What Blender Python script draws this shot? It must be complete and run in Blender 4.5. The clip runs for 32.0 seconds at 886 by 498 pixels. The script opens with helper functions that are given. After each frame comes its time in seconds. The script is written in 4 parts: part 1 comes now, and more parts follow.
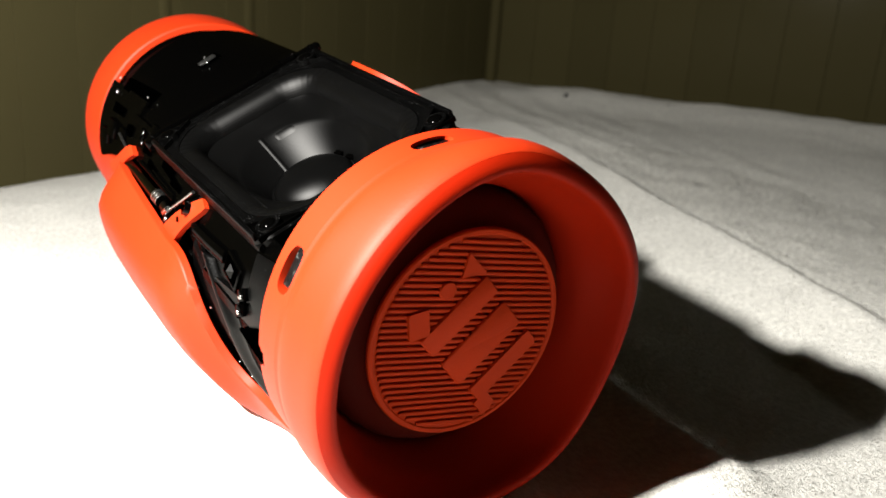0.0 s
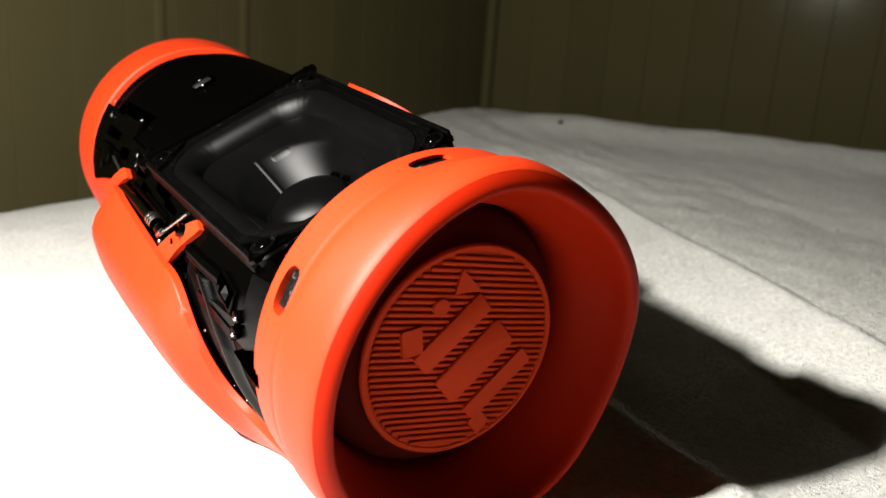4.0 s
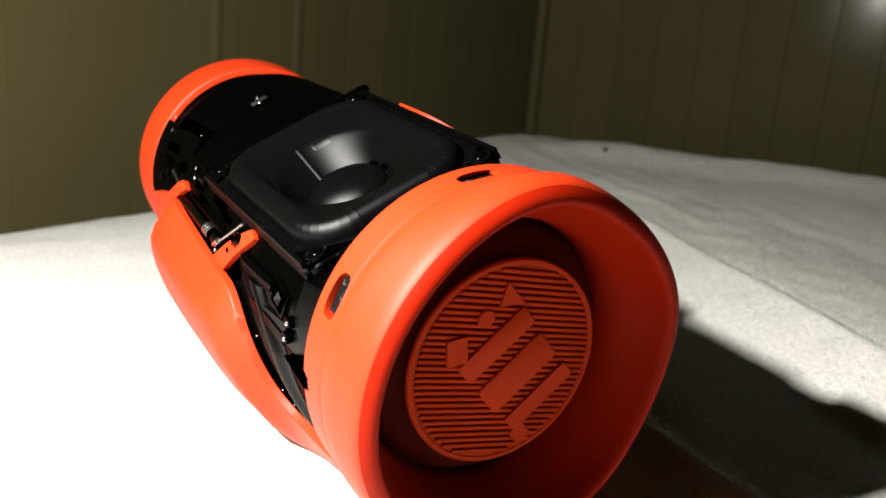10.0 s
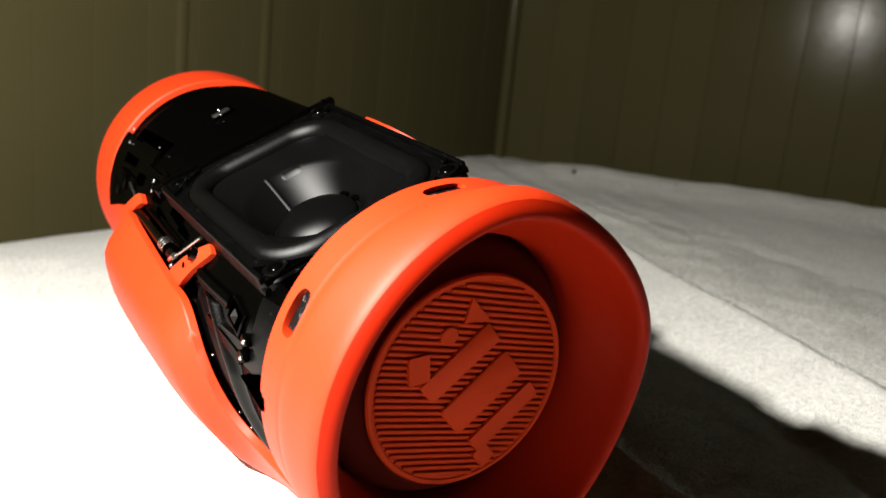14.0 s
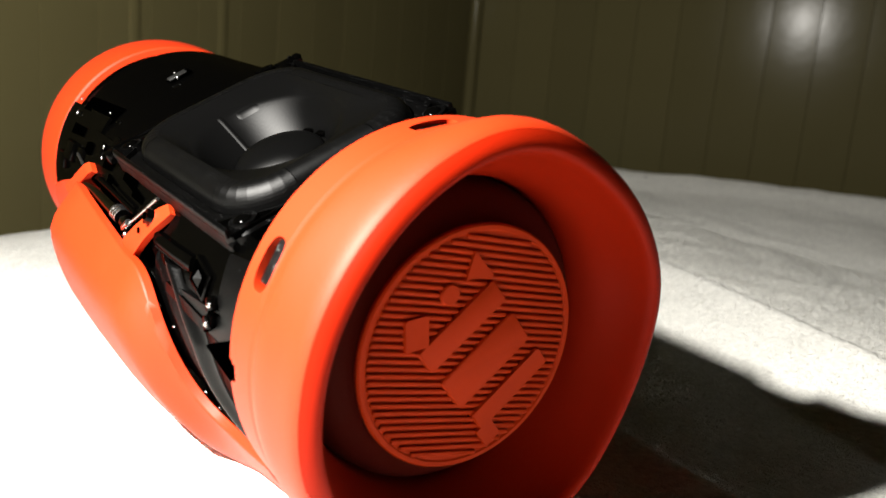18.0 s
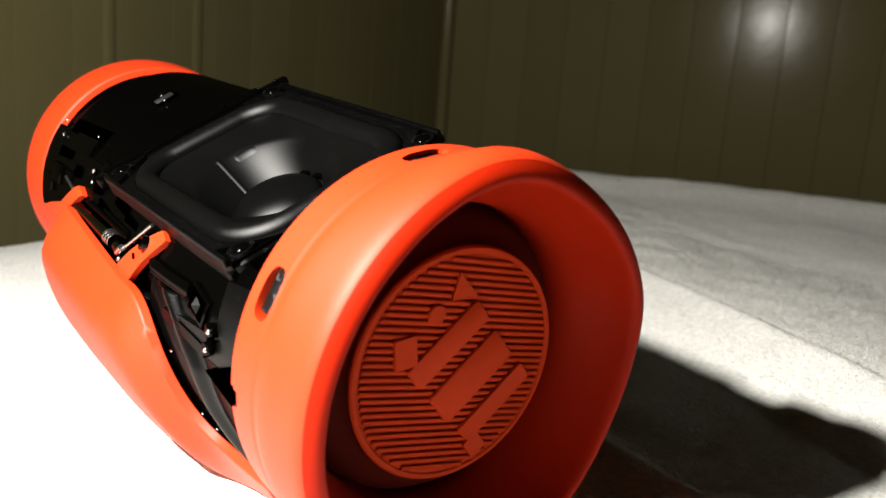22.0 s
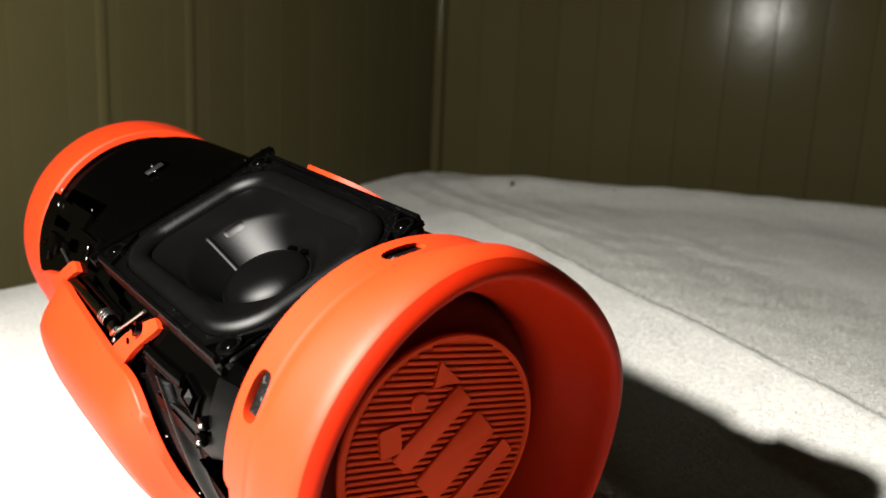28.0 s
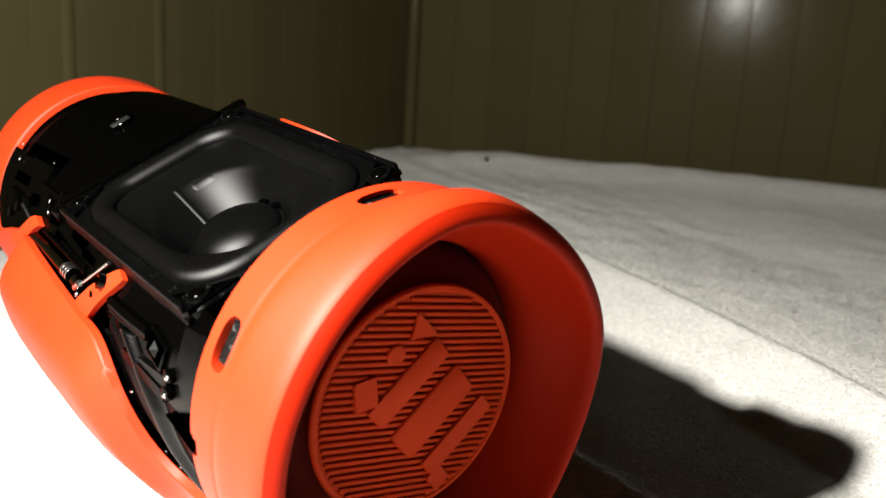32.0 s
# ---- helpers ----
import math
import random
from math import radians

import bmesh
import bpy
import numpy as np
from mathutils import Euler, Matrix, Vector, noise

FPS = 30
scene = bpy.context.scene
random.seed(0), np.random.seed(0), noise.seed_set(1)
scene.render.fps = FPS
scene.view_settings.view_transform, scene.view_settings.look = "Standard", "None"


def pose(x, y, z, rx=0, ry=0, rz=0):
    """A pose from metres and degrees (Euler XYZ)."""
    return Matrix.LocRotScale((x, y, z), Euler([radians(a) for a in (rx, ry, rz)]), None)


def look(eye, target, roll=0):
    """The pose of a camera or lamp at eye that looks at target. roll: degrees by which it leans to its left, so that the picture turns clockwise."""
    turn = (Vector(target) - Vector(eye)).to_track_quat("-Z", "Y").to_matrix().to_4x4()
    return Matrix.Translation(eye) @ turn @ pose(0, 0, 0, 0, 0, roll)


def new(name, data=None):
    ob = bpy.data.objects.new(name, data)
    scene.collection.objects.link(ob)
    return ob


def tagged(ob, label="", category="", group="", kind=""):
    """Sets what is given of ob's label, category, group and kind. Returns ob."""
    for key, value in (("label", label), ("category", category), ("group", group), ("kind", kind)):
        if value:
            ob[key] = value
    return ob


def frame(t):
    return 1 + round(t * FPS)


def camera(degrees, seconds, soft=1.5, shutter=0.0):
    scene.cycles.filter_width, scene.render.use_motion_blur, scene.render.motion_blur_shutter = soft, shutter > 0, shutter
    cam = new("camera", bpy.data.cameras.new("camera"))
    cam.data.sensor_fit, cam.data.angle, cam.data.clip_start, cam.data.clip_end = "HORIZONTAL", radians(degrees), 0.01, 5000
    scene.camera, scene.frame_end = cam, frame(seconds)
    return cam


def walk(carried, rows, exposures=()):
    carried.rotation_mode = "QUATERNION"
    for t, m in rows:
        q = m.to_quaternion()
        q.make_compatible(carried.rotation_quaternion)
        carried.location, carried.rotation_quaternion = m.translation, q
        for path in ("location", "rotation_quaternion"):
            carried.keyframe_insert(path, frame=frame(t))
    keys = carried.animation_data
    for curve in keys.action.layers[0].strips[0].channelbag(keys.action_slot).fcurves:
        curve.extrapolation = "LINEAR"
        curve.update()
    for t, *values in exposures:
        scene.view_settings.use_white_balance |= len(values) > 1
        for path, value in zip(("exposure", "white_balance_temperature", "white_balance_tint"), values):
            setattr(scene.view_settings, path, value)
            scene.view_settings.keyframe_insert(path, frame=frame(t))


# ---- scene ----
import functools

cam = camera(51.9, 32.0)
cam.data.dof.use_dof, cam.data.dof.focus_distance, cam.data.dof.aperture_fstop = True, 0.23, 21.0
# seconds, place in metres, turn in degrees
ROWS = [
    (0.0, -0.1167, -0.1516, 0.1367, 71.66, -4.04, -32.61),
    (0.5, -0.1153, -0.1506, 0.1377, 71.32, -3.37, -32.24),
    (1.0, -0.1169, -0.1518, 0.1376, 72.05, -3.98, -32.75),
    (1.5, -0.1165, -0.1501, 0.1359, 72.21, -3.88, -32.94),
    (2.0, -0.1165, -0.1503, 0.1354, 72.53, -3.87, -32.95),
    (2.5, -0.1160, -0.1497, 0.1349, 72.52, -3.94, -32.91),
    (3.0, -0.1161, -0.1497, 0.1352, 72.88, -3.96, -33.11),
    (3.5, -0.1161, -0.1495, 0.1343, 73.31, -4.03, -32.99),
    (5.5, -0.1172, -0.1493, 0.1334, 73.69, -3.90, -33.06),
    (6.0, -0.1204, -0.1579, 0.1407, 72.55, -3.28, -31.67),
    (6.5, -0.1121, -0.1510, 0.1393, 73.68, -3.85, -32.16),
    (7.0, -0.1160, -0.1528, 0.1326, 74.78, -5.34, -31.76),
    (7.5, -0.1247, -0.1603, 0.1378, 74.11, -4.55, -30.95),
    (8.0, -0.1219, -0.1598, 0.1363, 75.01, -4.64, -30.56),
    (8.5, -0.1220, -0.1592, 0.1376, 75.18, -4.52, -30.26),
    (9.0, -0.1187, -0.1557, 0.1346, 75.68, -4.44, -30.29),
    (9.5, -0.1201, -0.1553, 0.1331, 74.75, -4.37, -29.83),
    (10.0, -0.1211, -0.1560, 0.1324, 75.01, -4.58, -30.09),
    (10.5, -0.1191, -0.1551, 0.1336, 74.77, -4.26, -29.97),
    (11.0, -0.1190, -0.1549, 0.1336, 75.17, -4.77, -30.57),
    (11.5, -0.1183, -0.1535, 0.1319, 75.42, -5.04, -30.84),
    (12.0, -0.1180, -0.1528, 0.1313, 75.34, -5.09, -31.05),
    (12.5, -0.1168, -0.1518, 0.1306, 75.58, -5.11, -31.12),
    (13.0, -0.1159, -0.1503, 0.1299, 75.73, -5.09, -31.31),
    (13.5, -0.1162, -0.1506, 0.1296, 76.52, -5.54, -31.64),
    (15.5, -0.1169, -0.1469, 0.1268, 76.46, -5.09, -32.79),
    (16.0, -0.1160, -0.1463, 0.1273, 76.44, -4.98, -33.12),
    (16.5, -0.1026, -0.1322, 0.1210, 75.67, -4.58, -34.74),
    (17.0, -0.1058, -0.1295, 0.1063, 76.70, -4.24, -33.48),
    (17.5, -0.1128, -0.1354, 0.1127, 77.57, -4.42, -34.50),
    (18.0, -0.1102, -0.1319, 0.1096, 77.76, -4.72, -34.63),
    (18.5, -0.1113, -0.1328, 0.1102, 77.55, -5.12, -35.27),
    (19.0, -0.1180, -0.1387, 0.1225, 75.69, -3.96, -35.32),
    (19.5, -0.1191, -0.1374, 0.1200, 76.06, -3.79, -35.78),
    (20.0, -0.1201, -0.1360, 0.1185, 76.06, -3.46, -36.11),
    (20.5, -0.1178, -0.1335, 0.1187, 76.41, -3.37, -36.55),
    (21.0, -0.1177, -0.1334, 0.1164, 77.82, -4.29, -36.69),
    (21.5, -0.1172, -0.1338, 0.1161, 78.09, -4.25, -36.56),
    (22.0, -0.1171, -0.1335, 0.1159, 77.86, -4.32, -36.54),
    (22.5, -0.1161, -0.1322, 0.1141, 78.23, -4.27, -36.45),
    (23.0, -0.1174, -0.1334, 0.1159, 77.78, -4.11, -36.30),
    (23.5, -0.1141, -0.1333, 0.1393, 72.34, -2.32, -36.25),
    (24.0, -0.1158, -0.1363, 0.1365, 73.05, -2.52, -36.95),
    (24.5, -0.1181, -0.1371, 0.1382, 73.46, -2.07, -36.66),
    (25.0, -0.1131, -0.1375, 0.1406, 73.99, -1.44, -36.15),
    (25.5, -0.1138, -0.1346, 0.1381, 74.91, -2.00, -37.15),
    (27.5, -0.1168, -0.1387, 0.1383, 76.41, -2.34, -36.67),
    (28.0, -0.1151, -0.1374, 0.1380, 77.37, -2.47, -36.68),
    (28.5, -0.1154, -0.1371, 0.1375, 77.53, -2.77, -37.07),
    (29.0, -0.1126, -0.1359, 0.1378, 76.94, -2.08, -36.82),
    (29.5, -0.1102, -0.1305, 0.1336, 77.39, -2.52, -37.49),
    (30.0, -0.1116, -0.1330, 0.1343, 76.55, -2.51, -37.40),
    (30.5, -0.1137, -0.1343, 0.1326, 76.73, -2.98, -37.97),
    (31.0, -0.1131, -0.1331, 0.1297, 76.67, -3.11, -38.21),
    (31.5, -0.1128, -0.1323, 0.1291, 76.49, -3.50, -38.64),
    (32.0, -0.1127, -0.1327, 0.1290, 76.42, -3.34, -38.30),
]
walk(cam, [(t, pose(*r)) for t, *r in ROWS], [(0.0, -0.20), (13.0, -0.17), (15.5, -0.04), (16.5, 0.14), (17.5, 0.14), (20.0, -0.04), (22.5, 0.04), (25.0, -0.12), (28.0, 0.0), (32.0, 0.0)])

# ---- light: one small bright lamp beside the bed, low over the blanket, and a dim room ----
world = bpy.data.worlds.new("dim_room")
world.use_nodes = True
world.node_tree.nodes["Background"].inputs[0].default_value = (0.8, 0.84, 0.7, 1)
world.node_tree.nodes["Background"].inputs[1].default_value = 0.005
scene.world = world
torch = new("torch_light", bpy.data.lights.new("torch_light", "SPOT"))
torch.data.energy = 18.0
torch.data.color = (1.0, 0.965, 0.90)
torch.data.shadow_soft_size = 0.006
torch.data.spot_size = radians(150)
torch.data.spot_blend = 0.5
torch.matrix_world = look((-0.20, 0.005, 0.217), (0.02, 0.09, 0.0))


# ---- materials ----
def material(name, colour, rough=0.5, metal=0.0, vary=0.12, scale=60.0, bump=0.0, bump_scale=400.0, rough_vary=0.1,
             spec=0.5, random_tone=0.0, fine=None):
    m = bpy.data.materials.new(name)
    m.use_nodes = True
    nt = m.node_tree
    b = nt.nodes["Principled BSDF"]
    b.inputs["Metallic"].default_value = metal
    b.inputs["Specular IOR Level"].default_value = spec
    co = nt.nodes.new("ShaderNodeTexCoord")
    n1 = nt.nodes.new("ShaderNodeTexNoise")
    n1.inputs["Scale"].default_value, n1.inputs["Detail"].default_value = scale, 5
    nt.links.new(co.outputs["Object"], n1.inputs["Vector"])
    n2 = nt.nodes.new("ShaderNodeTexNoise")
    n2.inputs["Scale"].default_value, n2.inputs["Detail"].default_value = bump_scale, 3
    nt.links.new(co.outputs["Object"], n2.inputs["Vector"])
    mix = nt.nodes.new("ShaderNodeMix")
    mix.data_type = "RGBA"
    mix.inputs[6].default_value = (*[c * (1 - vary) for c in colour], 1)
    mix.inputs[7].default_value = (*[min(1, c * (1 + vary)) for c in colour], 1)
    nt.links.new(n1.outputs["Fac"], mix.inputs[0])
    last = mix.outputs[2]
    if fine:
        speck = nt.nodes.new("ShaderNodeMapRange")
        speck.inputs[1].default_value, speck.inputs[2].default_value = fine[1], fine[1] + 0.06
        nt.links.new(n2.outputs["Fac"], speck.inputs[0])
        m2 = nt.nodes.new("ShaderNodeMix")
        m2.data_type = "RGBA"
        nt.links.new(speck.outputs[0], m2.inputs[0])
        nt.links.new(last, m2.inputs[6])
        m2.inputs[7].default_value = (*fine[0], 1)
        last = m2.outputs[2]
    if random_tone:
        info = nt.nodes.new("ShaderNodeObjectInfo")
        hsv = nt.nodes.new("ShaderNodeHueSaturation")
        rng = nt.nodes.new("ShaderNodeMapRange")
        rng.inputs[3].default_value, rng.inputs[4].default_value = 1 - random_tone, 1 + random_tone
        nt.links.new(info.outputs["Random"], rng.inputs[0])
        nt.links.new(rng.outputs[0], hsv.inputs["Value"])
        nt.links.new(last, hsv.inputs["Color"])
        last = hsv.outputs[0]
    nt.links.new(last, b.inputs["Base Color"])
    rr = nt.nodes.new("ShaderNodeMapRange")
    rr.inputs[3].default_value, rr.inputs[4].default_value = max(0.03, rough - rough_vary), min(1, rough + rough_vary)
    nt.links.new(n1.outputs["Fac"], rr.inputs[0])
    nt.links.new(rr.outputs[0], b.inputs["Roughness"])
    if bump:
        bp = nt.nodes.new("ShaderNodeBump")
        bp.inputs["Strength"].default_value, bp.inputs["Distance"].default_value = 1.0, bump
        nt.links.new(n2.outputs["Fac"], bp.inputs["Height"])
        nt.links.new(bp.outputs[0], b.inputs["Normal"])
    return m


def black(name, colour, rough, level, dust=0.0, bump=0.00002, bump_scale=1500, rough_vary=0.04):
    """Black plastic or rubber: a weak gloss with a short falloff over almost no colour, and specks of pale dust."""
    m = bpy.data.materials.new(name)
    m.use_nodes = True
    nt = m.node_tree
    nt.nodes.remove(nt.nodes["Principled BSDF"])
    co = nt.nodes.new("ShaderNodeTexCoord")
    wide, fine = nt.nodes.new("ShaderNodeTexNoise"), nt.nodes.new("ShaderNodeTexNoise")
    wide.inputs["Scale"].default_value, wide.inputs["Detail"].default_value = 70, 5
    fine.inputs["Scale"].default_value, fine.inputs["Detail"].default_value = bump_scale, 3
    bp = nt.nodes.new("ShaderNodeBump")
    bp.inputs["Strength"].default_value, bp.inputs["Distance"].default_value = 1.0, bump
    body, gloss = nt.nodes.new("ShaderNodeBsdfDiffuse"), nt.nodes.new("ShaderNodeBsdfGlossy")
    gloss.distribution = "BECKMANN"
    gloss.inputs["Color"].default_value = (level, level, level, 1)
    rr, tone, speck = nt.nodes.new("ShaderNodeMapRange"), nt.nodes.new("ShaderNodeMix"), nt.nodes.new("ShaderNodeMapRange")
    rr.inputs[3].default_value, rr.inputs[4].default_value = rough - rough_vary, rough + rough_vary
    speck.inputs[1].default_value, speck.inputs[2].default_value = 0.66, 0.73
    speck.inputs[4].default_value = 1.0 if dust else 0.0
    tone.data_type = "RGBA"
    tone.inputs[6].default_value, tone.inputs[7].default_value = (*colour, 1), (dust, dust, dust, 1)
    edge, join = nt.nodes.new("ShaderNodeFresnel"), nt.nodes.new("ShaderNodeMixShader")
    edge.inputs["IOR"].default_value = 1.45
    for a, b in ((co.outputs["Object"], wide.inputs["Vector"]), (co.outputs["Object"], fine.inputs["Vector"]), (fine.outputs["Fac"], bp.inputs["Height"]),
                 (fine.outputs["Fac"], speck.inputs[0]), (speck.outputs[0], tone.inputs[0]), (tone.outputs[2], body.inputs["Color"]),
                 (wide.outputs["Fac"], rr.inputs[0]), (rr.outputs[0], gloss.inputs["Roughness"]), (bp.outputs[0], body.inputs["Normal"]),
                 (bp.outputs[0], gloss.inputs["Normal"]), (bp.outputs[0], edge.inputs["Normal"]), (edge.outputs[0], join.inputs[0]),
                 (body.outputs[0], join.inputs[1]), (gloss.outputs[0], join.inputs[2]), (join.outputs[0], nt.nodes["Material Output"].inputs["Surface"])):
        nt.links.new(a, b)
    return m


ORANGE = material("orange_rubber", (0.42, 0.0225, 0.0014), 0.56, vary=0.05, scale=45, bump=0.00004, bump_scale=2600, rough_vary=0.04, spec=0.28)
# deeper copy of the orange, with the mouth's shade put into the colour
SHADED_LIP = material("shaded_orange_moulding", (0.24, 0.0085, 0.0010), 0.5, vary=0.05, scale=60, bump=0.00003, bump_scale=2600, rough_vary=0.05, spec=0.06)
# red rubber deep in the recess, its colour darkened for the shade
SHADED_RED = material("shaded_red_membrane", (0.055, 0.0035, 0.001), 0.6, vary=0.15, scale=150, bump=0.00005, bump_scale=1800, spec=0.10)
DISC = material("orange_disc", (0.34, 0.022, 0.0011), 0.6, vary=0.10, scale=120, bump=0.00004, bump_scale=1800, spec=0.08)
GLOSS = black("glossy_black_plastic", (0.0004, 0.00038, 0.00035), 0.20, 0.16, 0.0, 0.00002, 300)
SATIN = black("satin_black_plastic", (0.0007, 0.0007, 0.0007), 0.38, 0.20, 0.045, 0.00003, 3200)
RUBBER = black("black_rubber", (0.0016, 0.0016, 0.0016), 0.50, 0.46, 0.02, 0.00003, 2600)
CONE = black("black_cone", (0.0016, 0.0016, 0.0016), 0.46, 0.40, 0.0, 0.00001)
# slightly greyer black that takes some of the sheen into its colour
SHELL = black("dull_black_plastic", (0.0010, 0.0010, 0.0010), 0.48, 0.30, 0.02, 0.00003, 2000, 0.08)
TIN = material("worn_silver", (0.10, 0.10, 0.098), 0.45, metal=1.0, vary=0.3, scale=900)
STEEL = material("bright_steel", (0.45, 0.445, 0.43), 0.26, metal=1.0, vary=0.08, scale=200)
FOAM = material("rough_black_insert", (0.0007, 0.0007, 0.0007), 0.4, vary=0.5, scale=900, bump=0.0003, bump_scale=1500, spec=0.22, fine=((0.08, 0.08, 0.078), 0.62))


def fleece(name, colour, grain, relief, turn):
    """Plush cloth: tufts drawn out along the nap, fine fibres between them and broad brushed patches."""
    m = bpy.data.materials.new(name)
    m.use_nodes = True
    nt = m.node_tree
    b = nt.nodes["Principled BSDF"]
    b.inputs["Roughness"].default_value, b.inputs["Specular IOR Level"].default_value, b.inputs["Sheen Weight"].default_value = 0.95, 0.05, 0.15
    co, mp = nt.nodes.new("ShaderNodeTexCoord"), nt.nodes.new("ShaderNodeMapping")
    mp.inputs["Rotation"].default_value = (0, 0, radians(turn))
    mp.inputs["Scale"].default_value = (1.0, 0.6, 1.0)
    nt.links.new(co.outputs["Object"], mp.inputs["Vector"])
    def noise_at(scale, detail, src, rough=0.6):
        n = nt.nodes.new("ShaderNodeTexNoise")
        n.inputs["Scale"].default_value, n.inputs["Detail"].default_value, n.inputs["Roughness"].default_value = scale, detail, rough
        nt.links.new(src, n.inputs["Vector"])
        return n.outputs["Fac"]
    def between(src, a, b2, c, d):
        r = nt.nodes.new("ShaderNodeMapRange")
        for k, v in enumerate((a, b2, c, d)):
            r.inputs[k + 1].default_value = v
        nt.links.new(src, r.inputs[0])
        return r.outputs[0]
    def both(kind, x, y):
        q = nt.nodes.new("ShaderNodeMath")
        q.operation = kind
        nt.links.new(x, q.inputs[0]), nt.links.new(y, q.inputs[1])
        return q.outputs[0]
    tuft, fibre, patch = noise_at(640, 4, mp.outputs[0], 0.6), noise_at(2200, 2, co.outputs["Object"]), noise_at(20, 3, mp.outputs[0])
    shade = both("MULTIPLY", both("MULTIPLY", between(tuft, 0.36, 0.62, 1 - grain, 1 + 0.35 * grain), between(fibre, 0.3, 0.7, 1 - 0.5 * grain, 1 + 0.3 * grain)), between(patch, 0.3, 0.7, 0.97, 1.02))
    mix = nt.nodes.new("ShaderNodeVectorMath")
    mix.operation = "SCALE"
    mix.inputs[0].default_value = colour
    nt.links.new(shade, mix.inputs["Scale"])
    nt.links.new(mix.outputs[0], b.inputs["Base Color"])
    bp = nt.nodes.new("ShaderNodeBump")
    bp.inputs["Strength"].default_value, bp.inputs["Distance"].default_value = 1.0, relief
    nt.links.new(both("ADD", tuft, between(fibre, 0.3, 0.7, 0.0, 0.35)), bp.inputs["Height"])
    nt.links.new(bp.outputs[0], b.inputs["Normal"])
    return m


FLEECE = fleece("cream_fleece", (0.75, 0.742, 0.695), 0.16, 0.0006, 17)
# the same cloth beyond the seam, its colour paler to lift the light there
LIT_FLEECE = fleece("cream_fleece_lit_tone", (0.90, 0.89, 0.83), 0.26, 0.0008, 17)
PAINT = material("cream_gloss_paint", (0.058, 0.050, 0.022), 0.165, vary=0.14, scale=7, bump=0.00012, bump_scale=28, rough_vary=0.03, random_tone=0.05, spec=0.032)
# tone of the unseen walls and ceiling, set for their bounce light
PLAIN = material("plain_room_paint", (0.13, 0.125, 0.10), 0.6, vary=0.06, scale=3, bump=0.0003, bump_scale=90)
# near-black that puts the shade of hollows and gaps into the colour
SHADE_BLACK = material("shade_black", (0.00004, 0.00004, 0.00004), 0.9, vary=0.2, scale=300, spec=0.0)
LINT = material("black_lint", (0.012, 0.012, 0.012), 0.8, vary=0.2, scale=300)



def let_through(m, name, share):
    """The same cloth as loose fibres, which light also passes through."""
    m = m.copy()
    m.name = name
    nt = m.node_tree
    b, out = nt.nodes["Principled BSDF"], nt.nodes["Material Output"]
    tr, mix = nt.nodes.new("ShaderNodeBsdfTranslucent"), nt.nodes.new("ShaderNodeMixShader")
    nt.links.new(b.inputs["Base Color"].links[0].from_socket, tr.inputs["Color"])
    mix.inputs[0].default_value = share
    nt.links.new(b.outputs[0], mix.inputs[1])
    nt.links.new(tr.outputs[0], mix.inputs[2])
    nt.links.new(mix.outputs[0], out.inputs["Surface"])
    return m


FIBRE = let_through(FLEECE, "cream_fibre", 0.5)
LIT_FIBRE = let_through(LIT_FLEECE, "cream_fibre_lit_tone", 0.5)


# ---- helpers of shape ----
def mesh_of(name, bm, mat, smooth=40):
    bmesh.ops.recalc_face_normals(bm, faces=bm.faces[:])
    me = bpy.data.meshes.new(name)
    bm.to_mesh(me)
    bm.free()
    me.materials.append(mat)
    if smooth:
        me.polygons.foreach_set("use_smooth", [True] * len(me.polygons))
        me.set_sharp_from_angle(angle=radians(smooth))
    return me


def part(name, bm, mat, parent, label="", smooth=40):
    ob = new(name, mesh_of(name, bm, mat, smooth))
    ob.parent = parent
    if label:
        ob["label"] = label
    return ob


def lathe(rows, n=160, closed=False, bm=None, t0=0.0, t1=360.0):
    """Turn a profile of (y, radius) about the y axis."""
    bm = bm or bmesh.new()
    full = abs(t1 - t0 - 360) < 1e-6
    m = n if full else n + 1
    rings = []
    for y, r in rows:
        rings.append([bm.verts.new((r * math.cos(radians(t0 + (t1 - t0) * i / n)), y, r * math.sin(radians(t0 + (t1 - t0) * i / n)))) for i in range(m)])
    pairs = list(zip(rings, rings[1:])) + ([(rings[-1], rings[0])] if closed else [])
    for a, b in pairs:
        for i in range(n):
            j = (i + 1) % m
            bm.faces.new((a[i], a[j], b[j], b[i]))
    return bm


def bevelled(bm, width, seg=2):
    bmesh.ops.bevel(bm, geom=bm.edges[:], offset=width, segments=seg, affect="EDGES", profile=0.5)
    return bm


def box(sx, sy, sz, bevel=0.0, m=None, seg=2):
    bm = bmesh.new()
    bmesh.ops.create_cube(bm, size=1.0, matrix=Matrix.Diagonal((sx, sy, sz, 1)))
    if bevel:
        bevelled(bm, bevel, seg)
    if m is not None:
        bm.transform(m)
    return bm


def on_shell(th, y, r, spin=0.0):
    """A frame on the round body: x round it, y along it, z outwards; mm and degrees."""
    c, s = math.cos(radians(th)), math.sin(radians(th))
    m = Matrix(((s, 0, c, r * c / 1000), (0, 1, 0, y / 1000), (-c, 0, s, r * s / 1000), (0, 0, 0, 1)))
    return m @ pose(0, 0, 0, 0, 0, spin)


def shell_box(th, y, r, w, l, h, spin=0.0, bevel=0.3):
    return box(w / 1000, l / 1000, h / 1000, bevel / 1000, on_shell(th, y, r, spin))


